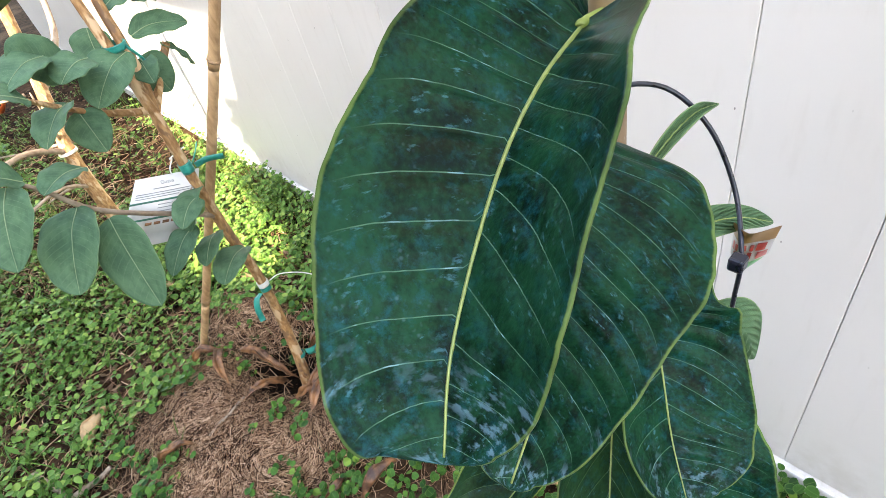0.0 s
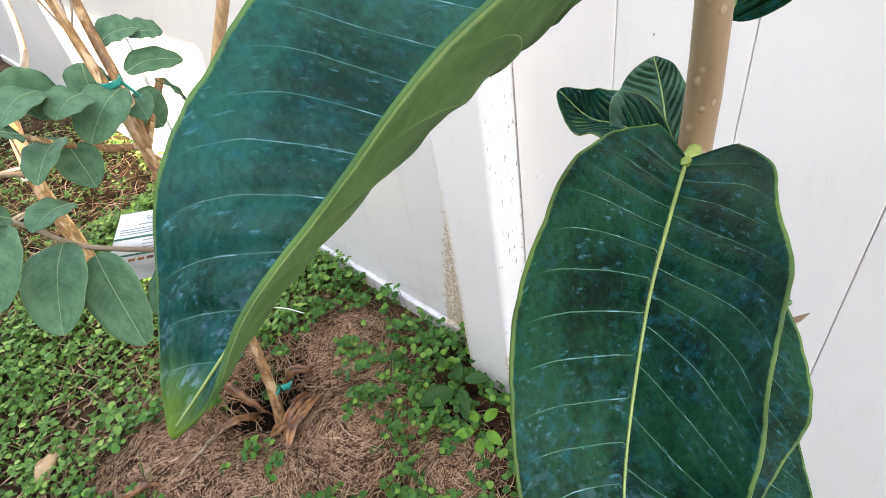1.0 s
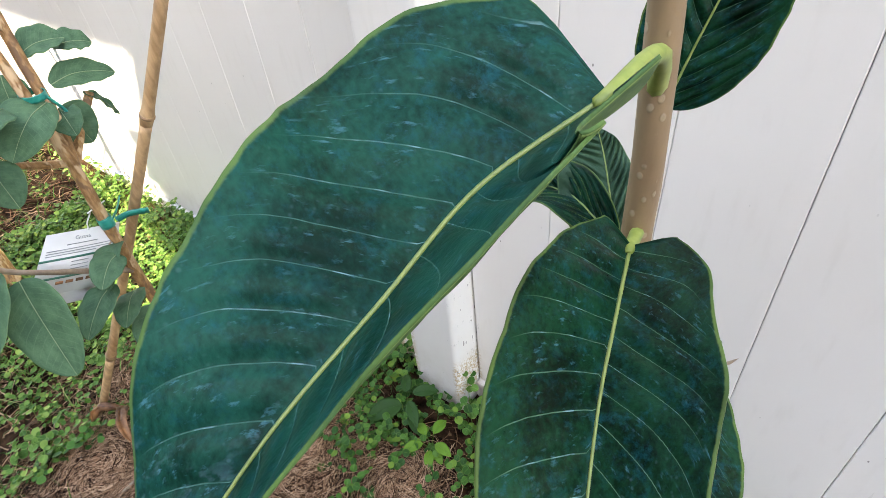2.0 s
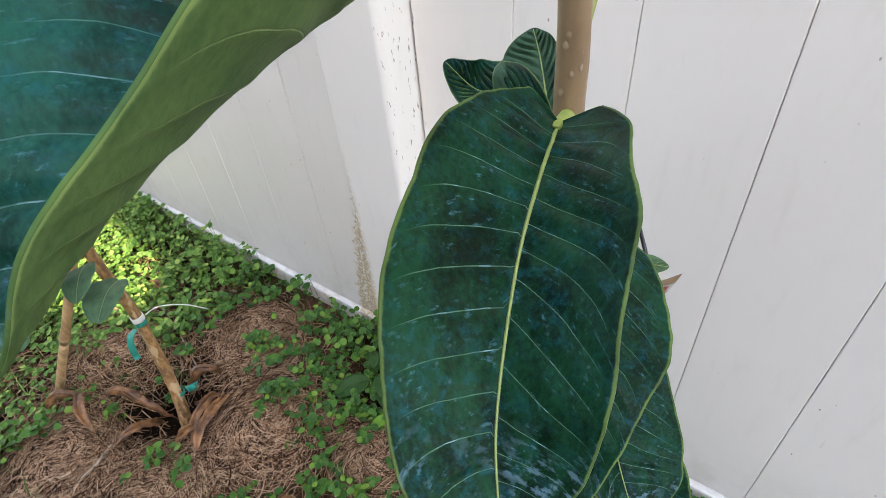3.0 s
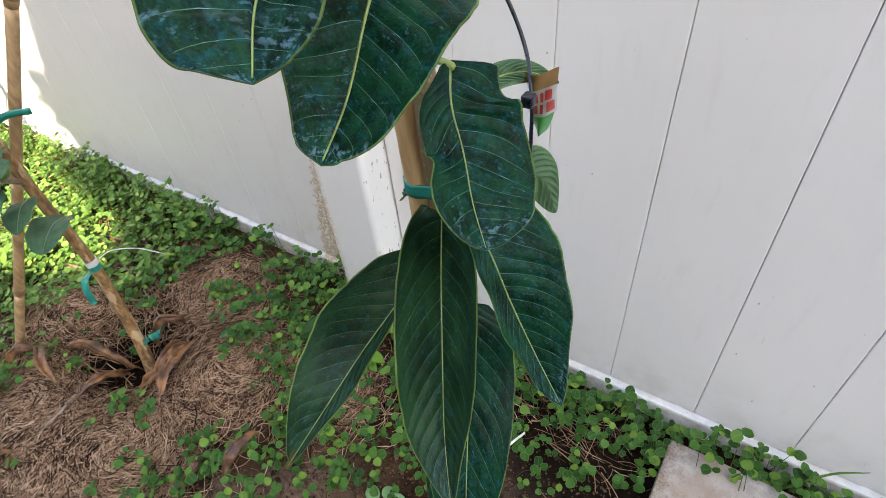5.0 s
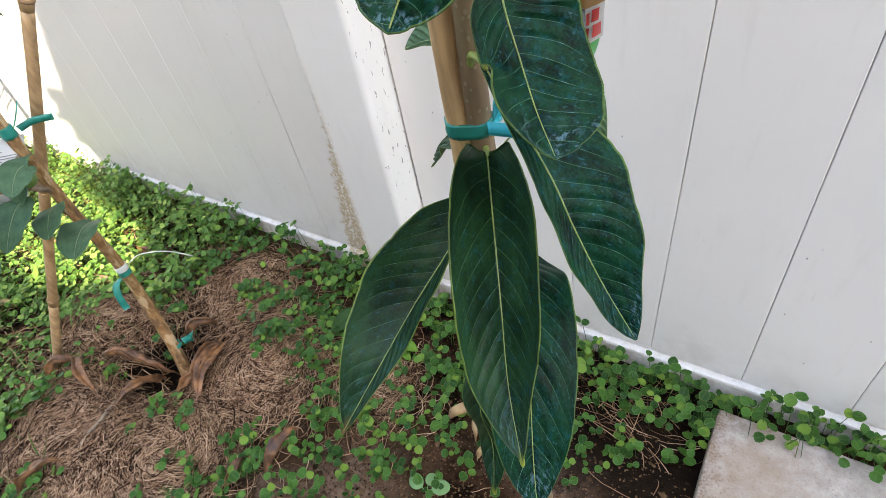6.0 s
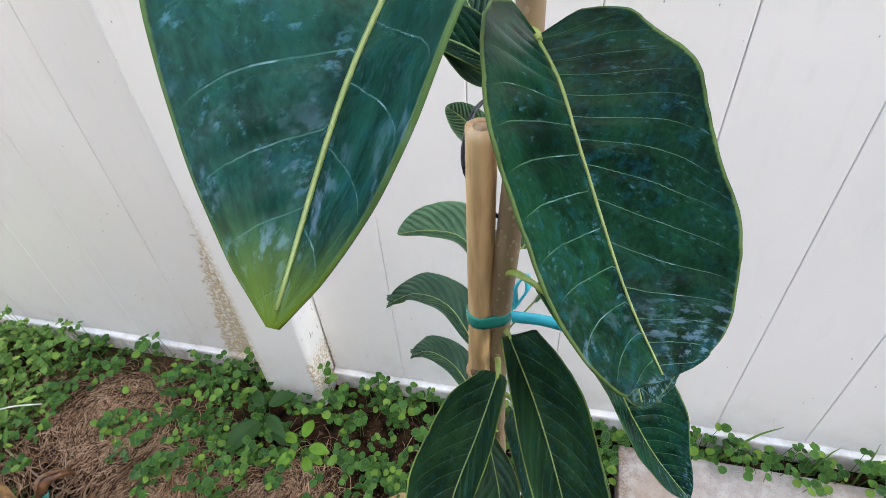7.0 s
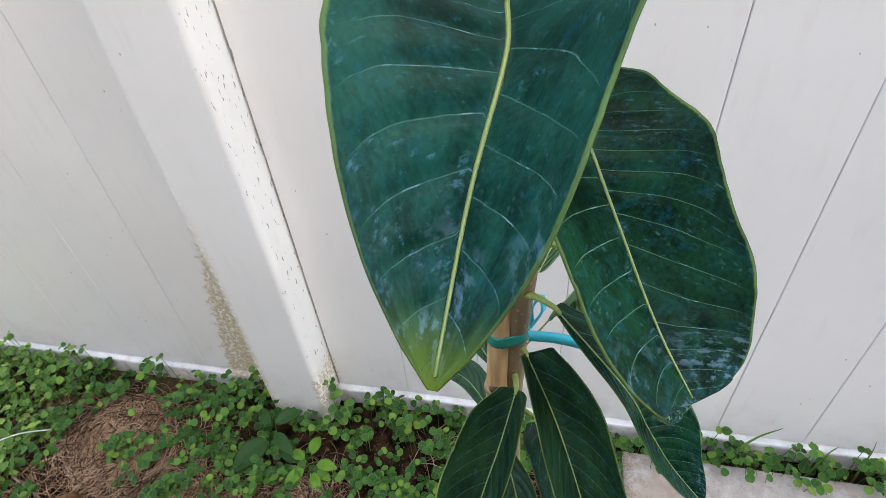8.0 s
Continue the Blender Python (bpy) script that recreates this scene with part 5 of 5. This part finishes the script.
def cover(x, y):
    """How dense the low weeds grow at a place, 0 to 1."""
    patchy = 0.5 + 0.9 * noise.noise((x * 5.0, y * 5.0, 7.7))
    strip = math.exp(-(((y - 0.544) / 0.085) ** 2)) * (0.62 if x > -0.6 else 0.50)
    field = 1.0 if x < -1.0 else max(0.0, 1 - (x + 1.0) / 0.14)
    near = 0.75 * min(1.0, max(0.0, (-0.06 - y) / 0.10)) * min(1.0, max(0.0, (-0.30 - x + 0.2 * noise.noise((x * 3, y * 3, 2.2))) / 0.3))
    mid = 0.55 * math.exp(-(((x + 0.36) / 0.17) ** 2 + ((y - 0.36) / 0.15) ** 2)) + 0.45 * math.exp(-(((x + 0.62) / 0.14) ** 2 + ((y - 0.44) / 0.10) ** 2))
    tuft = 0.0
    for cx, cy, cr in TUFTS:
        tuft = max(tuft, (0.9 if cy > 0.3 else 0.62) * math.exp(-(((x - cx) ** 2 + (y - cy) ** 2) / (cr * cr))))
    low = 0.16 * math.exp(-(((x + 0.55) / 0.12) ** 2 + ((y - 0.05) / 0.12) ** 2)) + 0.22 * math.exp(-(((x + 0.05) / 0.14) ** 2 + ((y - 0.43) / 0.08) ** 2))
    rim = min(1.0, max(0.0, (y + 1.45 + 0.35 * noise.noise((x * 1.3, y * 1.3, 5.5)) ) / 0.75)) * min(1.0, max(0.0, (x + 4.1 + 0.5 * noise.noise((x * 1.1, y * 1.1, 8.5))) / 1.1))
    field *= rim
    near *= rim
    far = 0.34 if x < -2.0 and y > 0.0 else 1.0
    d = max(strip * (0.35 + 0.75 * patchy), (field * far) * (0.32 + 0.75 * patchy), near * (0.3 + 0.8 * patchy), (mid + low) * (0.4 + patchy))
    m = mulch(x, y)
    if strip < 0.5:
        d *= max(0.06, 1 - 1.25 * m)
    d = max(d, tuft)
    d = max(d, 0.85 * min(1.0, max(0.0, (-1.06 - x) / 0.12)) * min(1.0, max(0.0, (y - 0.14) / 0.12)) * min(1.0, max(0.0, (x + 2.05) / 0.2)) * (0.55 + 0.6 * patchy))
    if 0.137 < x < 0.757 and 0.14 < y < 0.52:
        return 0.0
    if 0.137 < x < 0.757 and y < 0.56:
        d *= 0.35
    if -0.16 < x < 0.137 and y < 0.505:
        d *= 0.28
    return min(1.0, max(0.0, d))


def disc_leaf(verts, faces, uvs, c, nrm, heading, r, notch, cupped):
    """A round clover leaf with a notch at its tip and a crease."""
    nrm = nrm.normalized()
    h = (heading - nrm * heading.dot(nrm)).normalized()
    s = nrm.cross(h)
    o = len(verts)
    verts.append(c - nrm * cupped * r)
    uvs.append((0.0, 0.0))
    k = 10
    for ring, lift in ((0.55, 0.25), (1.0, 0.8)):
        for i in range(k):
            a = 2 * math.pi * i / k
            q = r * ring * (1 - notch * ring * math.exp(-((min(a, 2 * math.pi - a) / 0.35) ** 2))) * (1 + 0.05 * math.sin(3 * a))
            crease = cupped * r * lift * abs(math.sin(a))
            verts.append(c + h * math.cos(a) * q + s * math.sin(a) * q * 0.95 + nrm * (crease - cupped * r * (1 - ring)))
            uvs.append((ring, abs(math.sin(a)) * ring))
    for i in range(k):
        j = (i + 1) % k
        faces.append((o, o + 1 + i, o + 1 + j))
        faces.append((o + 1 + i, o + 1 + k + i, o + 1 + k + j, o + 1 + j))


def stalk(verts, faces, a, b, r):
    o = len(verts)
    side = (b - a).orthogonal().normalized() * r
    up = (b - a).normalized().cross(side)
    mid = a.lerp(b, 0.5) + side * 1.5
    for p in (a, mid, b):
        verts += [p + side, p - side * 0.5 + up * 0.87, p - side * 0.5 - up * 0.87]
    for i in range(2):
        for j in range(3):
            k = (j + 1) % 3
            faces.append((o + i * 3 + j, o + i * 3 + k, o + i * 3 + 3 + k, o + i * 3 + 3 + j))


def build_clover():
    rng = random.Random(21)
    zones = {"left": ([], [], []), "fence": ([], [], []), "bed": ([], [], [])}
    tries = [(-4.2, -1.0, -1.6, 0.597, 19000), (-1.75, -0.98, -0.25, 0.50, 1500), (-2.05, -1.05, 0.14, 0.594, 3600), (-1.05, 0.9, 0.41, 0.594, 4600), (-1.05, 0.15, -0.5, 0.46, 7400), (-1.05, -0.1, -1.5, -0.5, 3600)]
    for x0, x1, y0, y1, count in tries:
        for _ in range(count):
            x, y = rng.uniform(x0, x1), rng.uniform(y0, y1)
            d = cover(x, y)
            if rng.random() > d:
                continue
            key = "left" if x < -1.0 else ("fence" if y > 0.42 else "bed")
            v, f, uv = zones[key]
            g = ground_z(x, y)
            if 0.137 < x < 0.757 and y > 0.14:
                g = max(g, 0.036 if y < 0.558 else g)
            h = rng.uniform(0.012, 0.045) * (0.6 + 0.6 * d) + (0.075 * rng.random() ** 2 if y > 0.48 else 0)
            foot, head = Vector((x, y, g - 0.003)), Vector((x + rng.uniform(-0.015, 0.015), y + rng.uniform(-0.02, 0.010), g + h))
            head.y = min(head.y, 0.584)
            stalk(v, f, foot, head, 0.0006)
            uv.extend([(0.5, 0.5)] * (len(v) - len(uv)))
            turn = rng.uniform(0, 6.28)
            big = rng.uniform(0.0038, 0.0085) * (1 + 0.55 * noise.noise((x * 9, y * 9, 3.1)))
            if key != "left":
                big = rng.uniform(0.0052, 0.0095)
            lobes = rng.choice((2, 2, 3))
            for i in range(lobes):
                a = turn + i * 2 * math.pi / lobes + rng.uniform(-0.3, 0.3)
                out = Vector((math.cos(a), math.sin(a), 0))
                nrm = Vector((rng.uniform(-0.55, 0.55), rng.uniform(-0.75, 0.4), 1)) + out * rng.uniform(-0.2, 0.3)
                c = head + out * big * 0.95 + Vector((0, 0, rng.uniform(-0.004, 0.004)))
                if c.y > 0.586:
                    c.y = 0.586 - rng.random() * 0.01
                disc_leaf(v, f, uv, c, nrm, out, big * rng.uniform(0.8, 1.1), 0.12, rng.uniform(0.05, 0.22))
    labels = {"left": "dense yellow-green clover-like weeds, coloured brighter as if sunlit", "fence": "round-leaved creeping weeds along the fence foot", "bed": "scattered round-leaved weeds among straw"}
    for key, (v, f, uv) in zones.items():
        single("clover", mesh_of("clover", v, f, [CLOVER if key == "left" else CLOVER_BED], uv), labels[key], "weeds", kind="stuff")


build_clover()


def build_grass():
    rng = random.Random(31)
    v, f = [], []

    def leafblade(x, y, h, w, lean):
        g = ground_z(x, y)
        o = len(v)
        a = rng.uniform(0, 6.28)
        side = Vector((math.cos(a), math.sin(a), 0)) * w
        for i in range(5):
            s = i / 4
            p = Vector((x, y, g)) + Vector((lean[0] * s * s, lean[1] * s * s, h * (s - 0.25 * s * s)))
            ww = (1 - s) ** 0.7
            v.extend([p - side * ww, p + side * ww])
        for i in range(4):
            f.append((o + 2 * i, o + 2 * i + 1, o + 2 * i + 3, o + 2 * i + 2))

    for _ in range(15500):
        x, y = rng.uniform(-4.2, -0.6), rng.uniform(-1.5, 0.57)
        if rng.random() > cover(x, y) * (0.95 if (y < 0.05 or x < -1.9) else 0.22):
            continue
        h = rng.uniform(0.03, 0.085)
        leafblade(x, y, h, rng.uniform(0.0009, 0.0028), (rng.uniform(-1, 1) * h * 0.9, rng.uniform(-1, 1) * h * 0.9))
    single("grass", mesh_of("grass", v, f, [GRASS], smooth=True), "thin green lawn grass among weeds", "grass", kind="stuff")


build_grass()


def build_field_weeds():
    """Taller pointed weeds in loose clumps among the clover."""
    rng = random.Random(35)
    v, f = [], []
    clumps = [(rng.uniform(-2.4, -0.72), rng.uniform(-0.75, 0.40)) for _ in range(150)]
    for cx, cy in clumps:
        if cover(cx, cy) < 0.42 or mulch(cx, cy) > 0.4:
            continue
        tall = rng.uniform(0.02, 0.06)
        for _ in range(rng.randint(6, 14)):
            x, y = cx + rng.gauss(0, 0.022), cy + rng.gauss(0, 0.022)
            a = rng.uniform(0, 6.28)
            out = Vector((math.cos(a), math.sin(a), 0))
            ln, w = rng.uniform(0.016, 0.034), rng.uniform(0.004, 0.0085)
            foot = Vector((x, y, ground_z(x, y) - 0.002))
            base = foot + Vector((0, 0, tall * rng.uniform(0.4, 1.1))) + out * 0.006
            stalk(v, f, foot, base, 0.0007)
            side = Vector((-out.y, out.x, 0))
            droop = rng.uniform(-0.5, 0.35)
            o = len(v)
            for s, wd in ((0.0, 0.15), (0.3, 0.85), (0.6, 1.0), (0.85, 0.55), (1.0, 0.05)):
                p = base + out * ln * s + Vector((0, 0, ln * (0.35 * s + droop * s * s)))
                v.extend([p - side * w * wd + Vector((0, 0, 0.25 * w * wd)), p, p + side * w * wd + Vector((0, 0, 0.25 * w * wd))])
            for i in range(4):
                for j in range(2):
                    f.append((o + 3 * i + j, o + 3 * i + j + 1, o + 3 * i + j + 4, o + 3 * i + j + 3))
    single("field_weeds", mesh_of("field_weeds", v, f, [FIELD_WEED]), "pointed pale green weeds in clumps among clover", "weeds", kind="stuff")


build_field_weeds()


def build_straw():
    rng = random.Random(41)
    v, f = [], []

    def strand(p, heading, length, bend, r, rise):
        o = len(v)
        n = 6
        a = heading
        q = Vector(p)
        for i in range(n):
            s = i / (n - 1)
            up = Vector((0, 0, 1))
            d = Vector((math.cos(a), math.sin(a), 0))
            side = d.cross(up) * r
            v.extend([q + side, q - side * 0.5 + up * r * 0.87, q - side * 0.5 - up * r * 0.87])
            if i < n - 1:
                q = q + d * length / (n - 1)
                q.z = ground_z(q.x, q.y) + rise * math.sin(math.pi * (s + 0.16)) + 0.001
                a += bend / (n - 1) + rng.uniform(-0.10, 0.10)
        for i in range(n - 1):
            for j in range(3):
                k = (j + 1) % 3
                f.append((o + i * 3 + j, o + i * 3 + k, o + i * 3 + 3 + k, o + i * 3 + 3 + j))

    for cx, cy, r, h in MOUNDS:
        for _ in range(int(7000 * (r / 0.16) ** 1.6)):
            d, a = abs(rng.gauss(0, 0.62)) * r, rng.uniform(0, 6.28)
            x, y = cx + d * math.cos(a), cy + d * math.sin(a) * 0.9
            if math.hypot(x + 0.85, y - 0.19) < 0.085 or y > 0.55:
                continue
            heading = a + 1.57 + rng.gauss(0, 0.75)
            strand((x, y, ground_z(x, y) + 0.001), heading, rng.uniform(0.022, 0.085), rng.uniform(0.3, 3.2), rng.uniform(0.0003, 0.0008), rng.uniform(0.0, 0.016))
    for _ in range(5200):
        x, y = rng.uniform(-1.5, 0.15), rng.uniform(-0.35, 0.54)
        if rng.random() > 0.16 + 0.8 * mulch(x, y) - (0.13 if x > -0.35 else 0):
            continue
        strand((x, y, ground_z(x, y) + 0.001), rng.uniform(0, 6.28), rng.uniform(0.02, 0.09), rng.uniform(-1.5, 1.5), rng.uniform(0.0004, 0.0010), rng.uniform(0.0, 0.008))
    for _ in range(240):
        x, y = rng.uniform(-0.25, 0.08), rng.uniform(0.47, 0.57)
        strand((x, y, ground_z(x, y) + 0.001), rng.gauss(0, 0.7), rng.uniform(0.02, 0.08), rng.uniform(-1.2, 1.2), rng.uniform(0.0004, 0.0009), rng.uniform(0.0, 0.016))
    for _ in range(3600):
        x, y = rng.uniform(-3.2, -1.0), rng.uniform(-0.7, 0.5)
        strand((x, y, ground_z(x, y) + 0.001), rng.uniform(0, 6.28), rng.uniform(0.04, 0.12), rng.uniform(-1.0, 1.0), rng.uniform(0.0008, 0.0018), rng.uniform(0.0, 0.01))
    single("straw_mulch", mesh_of("straw_mulch", v, f, [STRAW]), "matted dry straw heaped round the guava foot", "straw", kind="stuff")


build_straw()


def build_crumbs():
    """Clods, chips and flakes on the soil."""
    rng = random.Random(51)
    v, f = [], []
    for i in range(11000):
        x, y = (rng.uniform(-1.4, 0.3), rng.uniform(-0.35, 0.54)) if i < 4000 else (rng.gauss(-0.20, 0.22), rng.gauss(0.27, 0.14))
        if (0.13 < x and y < 0.56 and y > 0.12) or y > 0.575:
            continue
        r = rng.uniform(0.0008, 0.0026) * (2.6 if rng.random() < 0.04 else 1)
        g = ground_z(x, y)
        o = len(v)
        for dx, dy, dz in ((1, 0, 0), (-1, 0, 0), (0, 1, 0), (0, -1, 0), (0, 0, 1), (0, 0, -1)):
            k = r * rng.uniform(0.6, 1.3)
            v.append((x + dx * k, y + dy * k, g + 0.3 * r + dz * k * 0.7))
        for a, b in ((0, 2), (2, 1), (1, 3), (3, 0)):
            f.append((o + a, o + b, o + 4))
            f.append((o + b, o + a, o + 5))
    k = Mat("soil_clods", 0.95, spec=0.03)
    r = k.island()
    k.color(k.mix(r, (0.016, 0.009, 0.005), (0.19, 0.112, 0.060)))
    single("soil_clods", mesh_of("soil_clods", v, f, [k.m], smooth=False), "small crumbs and chips of brown soil", "soil", kind="stuff")


build_crumbs()


def build_litter():
    """Dark crumbled leaf litter under the trees further along the fence."""
    rng = random.Random(61)
    v, f = [], []
    for i in range(11000):
        x = rng.uniform(-5.6, -1.9) if i < 5200 else rng.uniform(-2.2, -0.95)
        y = rng.uniform(-0.8, 0.56)
        if i >= 5200 and rng.random() > 0.55:
            continue
        r = rng.uniform(0.006, 0.020)
        a, tilt = rng.uniform(0, 6.28), rng.uniform(-0.5, 0.5)
        c, s = math.cos(a), math.sin(a)
        g = ground_z(x, y) + 0.003
        o = len(v)
        for du, dv, dz in ((-1, 0, 0.0), (-0.2, -0.45, 0.15), (0.9, 0, 0.1), (-0.1, 0.5, 0.2), (0.0, 0.0, 0.5)):
            du, dv = du * rng.uniform(0.7, 1.2), dv * rng.uniform(0.6, 1.3)
            v.append((x + (du * c - dv * s) * r, y + (du * s + dv * c) * r, g + (dz * 0.6 + max(0.0, tilt * du) * 0.5) * r))
        for p, q in ((0, 1), (1, 2), (2, 3), (3, 0)):
            f.append((o + p, o + q, o + 4))
    single("leaf_litter", mesh_of("leaf_litter", v, f, [LITTER], smooth=False), "dark brown crumbled leaf litter on the soil", "litter", kind="stuff")


build_litter()


# ---- single fallen leaves, twigs and weeds ----
def dead_leaf(a, b, half, roll, lift, mat, label, seed):
    a, b = Vector(a), Vector(b)
    a.z, b.z = ground_z(a.x, a.y) + 0.004 + lift * 0.3, ground_z(b.x, b.y) + 0.004
    m1, m2 = a.lerp(b, 0.35), a.lerp(b, 0.7)
    m1.z, m2.z = ground_z(m1.x, m1.y) + 0.006 + lift, ground_z(m2.x, m2.y) + 0.006 + lift * 0.8
    v, f, uv, idx, _ = blade([a, m1, m2, b], (0.15, -0.3, 1.0), half, kind="lance", fold=roll, curl_l=1.9, curl_r=0.9, wave=0.003, waves=2.0, nu=22, nv=5, seed=seed, quilt=0.0012, veins=9.0, twist=40.0)
    for p in v:
        p += Vector((noise.noise(p * 38 + Vector((seed, 0, 0))), noise.noise(p * 38 + Vector((0, seed, 0))), noise.noise(p * 60 + Vector((0, 0, seed))))) * 0.0055
    return single("dead_leaf", mesh_of("dead_leaf", v, f, [mat, mat], uv, idx), label, "leaf", "fallen leaves round the guava")


FALLEN = [
    ((-0.861, 0.251), (-0.825, 0.318), 0.022, 40, 0.020), ((-0.985, 0.128), (-0.862, 0.200), 0.020, 45, 0.014), ((-0.868, 0.177), (-0.846, 0.076), 0.020, 50, 0.016),
    ((-1.005, 0.108), (-0.905, 0.072), 0.018, 60, 0.020), ((-1.035, 0.045), (-1.000, 0.108), 0.018, 45, 0.016), ((-0.755, 0.285), (-0.690, 0.150), 0.017, 62, 0.016),
    ((-0.785, 0.280), (-0.735, 0.172), 0.017, 60, 0.020), ((-0.749, 0.225), (-0.765, 0.150), 0.020, 45, 0.014), ((-0.840, 0.240), (-0.730, 0.262), 0.013, 65, 0.012),
    ((-0.478, 0.120), (-0.486, 0.215), 0.020, 25, 0.010), ((-0.522, 0.070), (-0.530, 0.130), 0.013, 55, 0.010), ((-0.845, -0.115), (-0.815, -0.040), 0.017, 50, 0.012), ((-1.225, 0.392), (-1.125, 0.388), 0.018, 45, 0.014),
]
for i, (a, b, h, roll, lift) in enumerate(FALLEN):
    dead_leaf((*a, 0), (*b, 0), h * 0.95, roll * 0.8, lift * 1.7, DEAD, "curled brown dead leaf lying on straw", 100 + i)
for i, (a, b, h) in enumerate((((-1.055, -0.225), (-1.145, -0.145), 0.030), ((-1.280, -0.340), (-1.212, -0.303), 0.018), ((-1.234, 0.268), (-1.155, 0.290), 0.020), ((-0.252, 0.352), (-0.188, 0.408), 0.024), ((-0.228, 0.405), (-0.190, 0.340), 0.016), ((-1.43, 0.105), (-1.375, 0.132), 0.016), ((-0.175, 0.31), (-0.150, 0.36), 0.014))):
    dead_leaf((*a, 0), (*b, 0), h, 14, 0.012, DEAD_TAN, "flat tan dead leaf lying on the ground", 130 + i)


def stick(a, b, r, seed):
    a, b = Vector((*a, 0)), Vector((*b, 0))
    pts = []
    rng = random.Random(seed)
    for i in range(5):
        p = a.lerp(b, i / 4) + Vector((rng.uniform(-1, 1), rng.uniform(-1, 1), 0)) * 0.004
        p.z = ground_z(p.x, p.y) + r + 0.006
        pts.append(p)
    single("twig", tube("twig", pts, [r, r * 0.9, r * 0.7], TWIG, 16, 7, 0.08, seed), "dry grey-brown twig lying on the ground", "twig")


for i, (a, b, r) in enumerate((((-0.85, 0.083), (-0.800, -0.010), 0.0045), ((-1.102, -0.335), (-0.985, -0.296), 0.008), ((-0.969, -0.285), (-0.955, -0.200), 0.007), ((-1.0, 0.004), (-0.870, -0.026), 0.003), ((-0.99, 0.33), (-0.90, 0.30), 0.0022), ((-0.70, 0.33), (-0.63, 0.40), 0.0018))):
    stick(a, b, r, 200 + i)


single("plastic_scrap", strip_mesh("plastic_scrap", [(-3.86, 0.06, 0.02), (-3.85, 0.10, 0.06), (-3.87, 0.14, 0.09), (-3.90, 0.17, 0.10)], (0.5, 0.3, 0.6), 0.06, ORANGE_PLASTIC, 10, 0.002), "small orange-red plastic scrap lying on litter", "plastic scrap")


def weed(name, at, leaves, mat, label):
    """A small broad-leaved weed: stalks and leaves from one root."""
    w = thing(name, (at[0], at[1], ground_z(at[0], at[1])), label, "weed")
    root = Vector((at[0], at[1], ground_z(at[0], at[1]) - 0.003))
    for i, (dx, dy, dz, ln, half, kind) in enumerate(leaves):
        d = Vector((dx, dy, 0))
        foot = root + Vector((dx * 0.4, dy * 0.4, dz))
        out = d.normalized() * ln
        tip = foot + out + Vector((0, 0, -0.15 * ln))
        mid = foot.lerp(tip, 0.5) + Vector((0, 0, 0.12 * ln))
        leaf_part(w, [foot, mid, tip], (0.2, -0.3, 1), half, (mat, mat), rib=0.0007, stalk=[root, root.lerp(foot, 0.6)], ribmat=mat, kind=kind, fold=10, nu=16, nv=4, seed=i + 300, quilt=0.0004)


weed("broadleaf_weed", (-0.505, 0.475), [(-0.02, -0.03, 0.05, 0.075, 0.021, "egg"), (0.03, -0.02, 0.075, 0.060, 0.012, "lance"), (0.02, 0.02, 0.08, 0.055, 0.013, "lance"), (-0.02, 0.02, 0.07, 0.05, 0.012, "egg"), (0.04, -0.03, 0.04, 0.045, 0.012, "egg")], BROADLEAF, "dark green broad-leaved weed beside the fence post")
weed("lobed_weed", (-0.415, 0.435), [(0.03, 0.0, 0.035, 0.04, 0.011, "lance"), (-0.02, -0.03, 0.035, 0.045, 0.011, "lance"), (0.02, -0.03, 0.025, 0.040, 0.010, "lance"), (0.0, 0.03, 0.045, 0.04, 0.011, "lance"), (-0.03, 0.01, 0.04, 0.035, 0.010, "lance"), (0.035, -0.015, 0.02, 0.03, 0.009, "egg")], YELLOW_WEED, "yellow-green weed with pointed lobed leaves")
weed("seedling", (-0.221, 0.228), [(0.02, 0.015, 0.018, 0.030, 0.012, "round"), (-0.02, 0.005, 0.016, 0.030, 0.012, "round"), (0.015, -0.02, 0.012, 0.022, 0.010, "round"), (0.0, 0.02, 0.02, 0.022, 0.009, "round")], SEEDLING, "pale green broad-leaved seedling on bare soil")
weed("vine", (-0.408, 0.556), [(0.01, 0.0, 0.035, 0.02, 0.010, "round"), (-0.005, 0.01, 0.065, 0.018, 0.009, "round"), (0.012, 0.004, 0.09, 0.016, 0.008, "round"), (-0.008, 0.004, 0.12, 0.014, 0.006, "round"), (0.012, -0.01, 0.02, 0.022, 0.011, "round")], CLOVER, "small green vine climbing beside the post")


def tall_blade(a, b, w):
    a, b = Vector(a), Vector(b)
    m = a.lerp(b, 0.55) + Vector((0, 0, 0.025))
    single("grass_blade", strip_mesh("grass_blade", [a, m, b], (0.2, 1, 0.2), w, GRASS, 14, 0.0003, 0.9), "long green grass blade by the fence", "grass")


for a, b, w in (((0.30, 0.562, 0.0), (0.376, 0.566, 0.150), 0.008), ((0.525, 0.565, 0.0), (0.512, 0.566, 0.145), 0.007), ((0.34, 0.562, 0.0), (0.325, 0.549, 0.085), 0.006), ((0.45, 0.564, 0.0), (0.470, 0.568, 0.115), 0.006), ((0.58, 0.564, 0.0), (0.620, 0.570, 0.09), 0.006)):
    tall_blade(a, b, w)
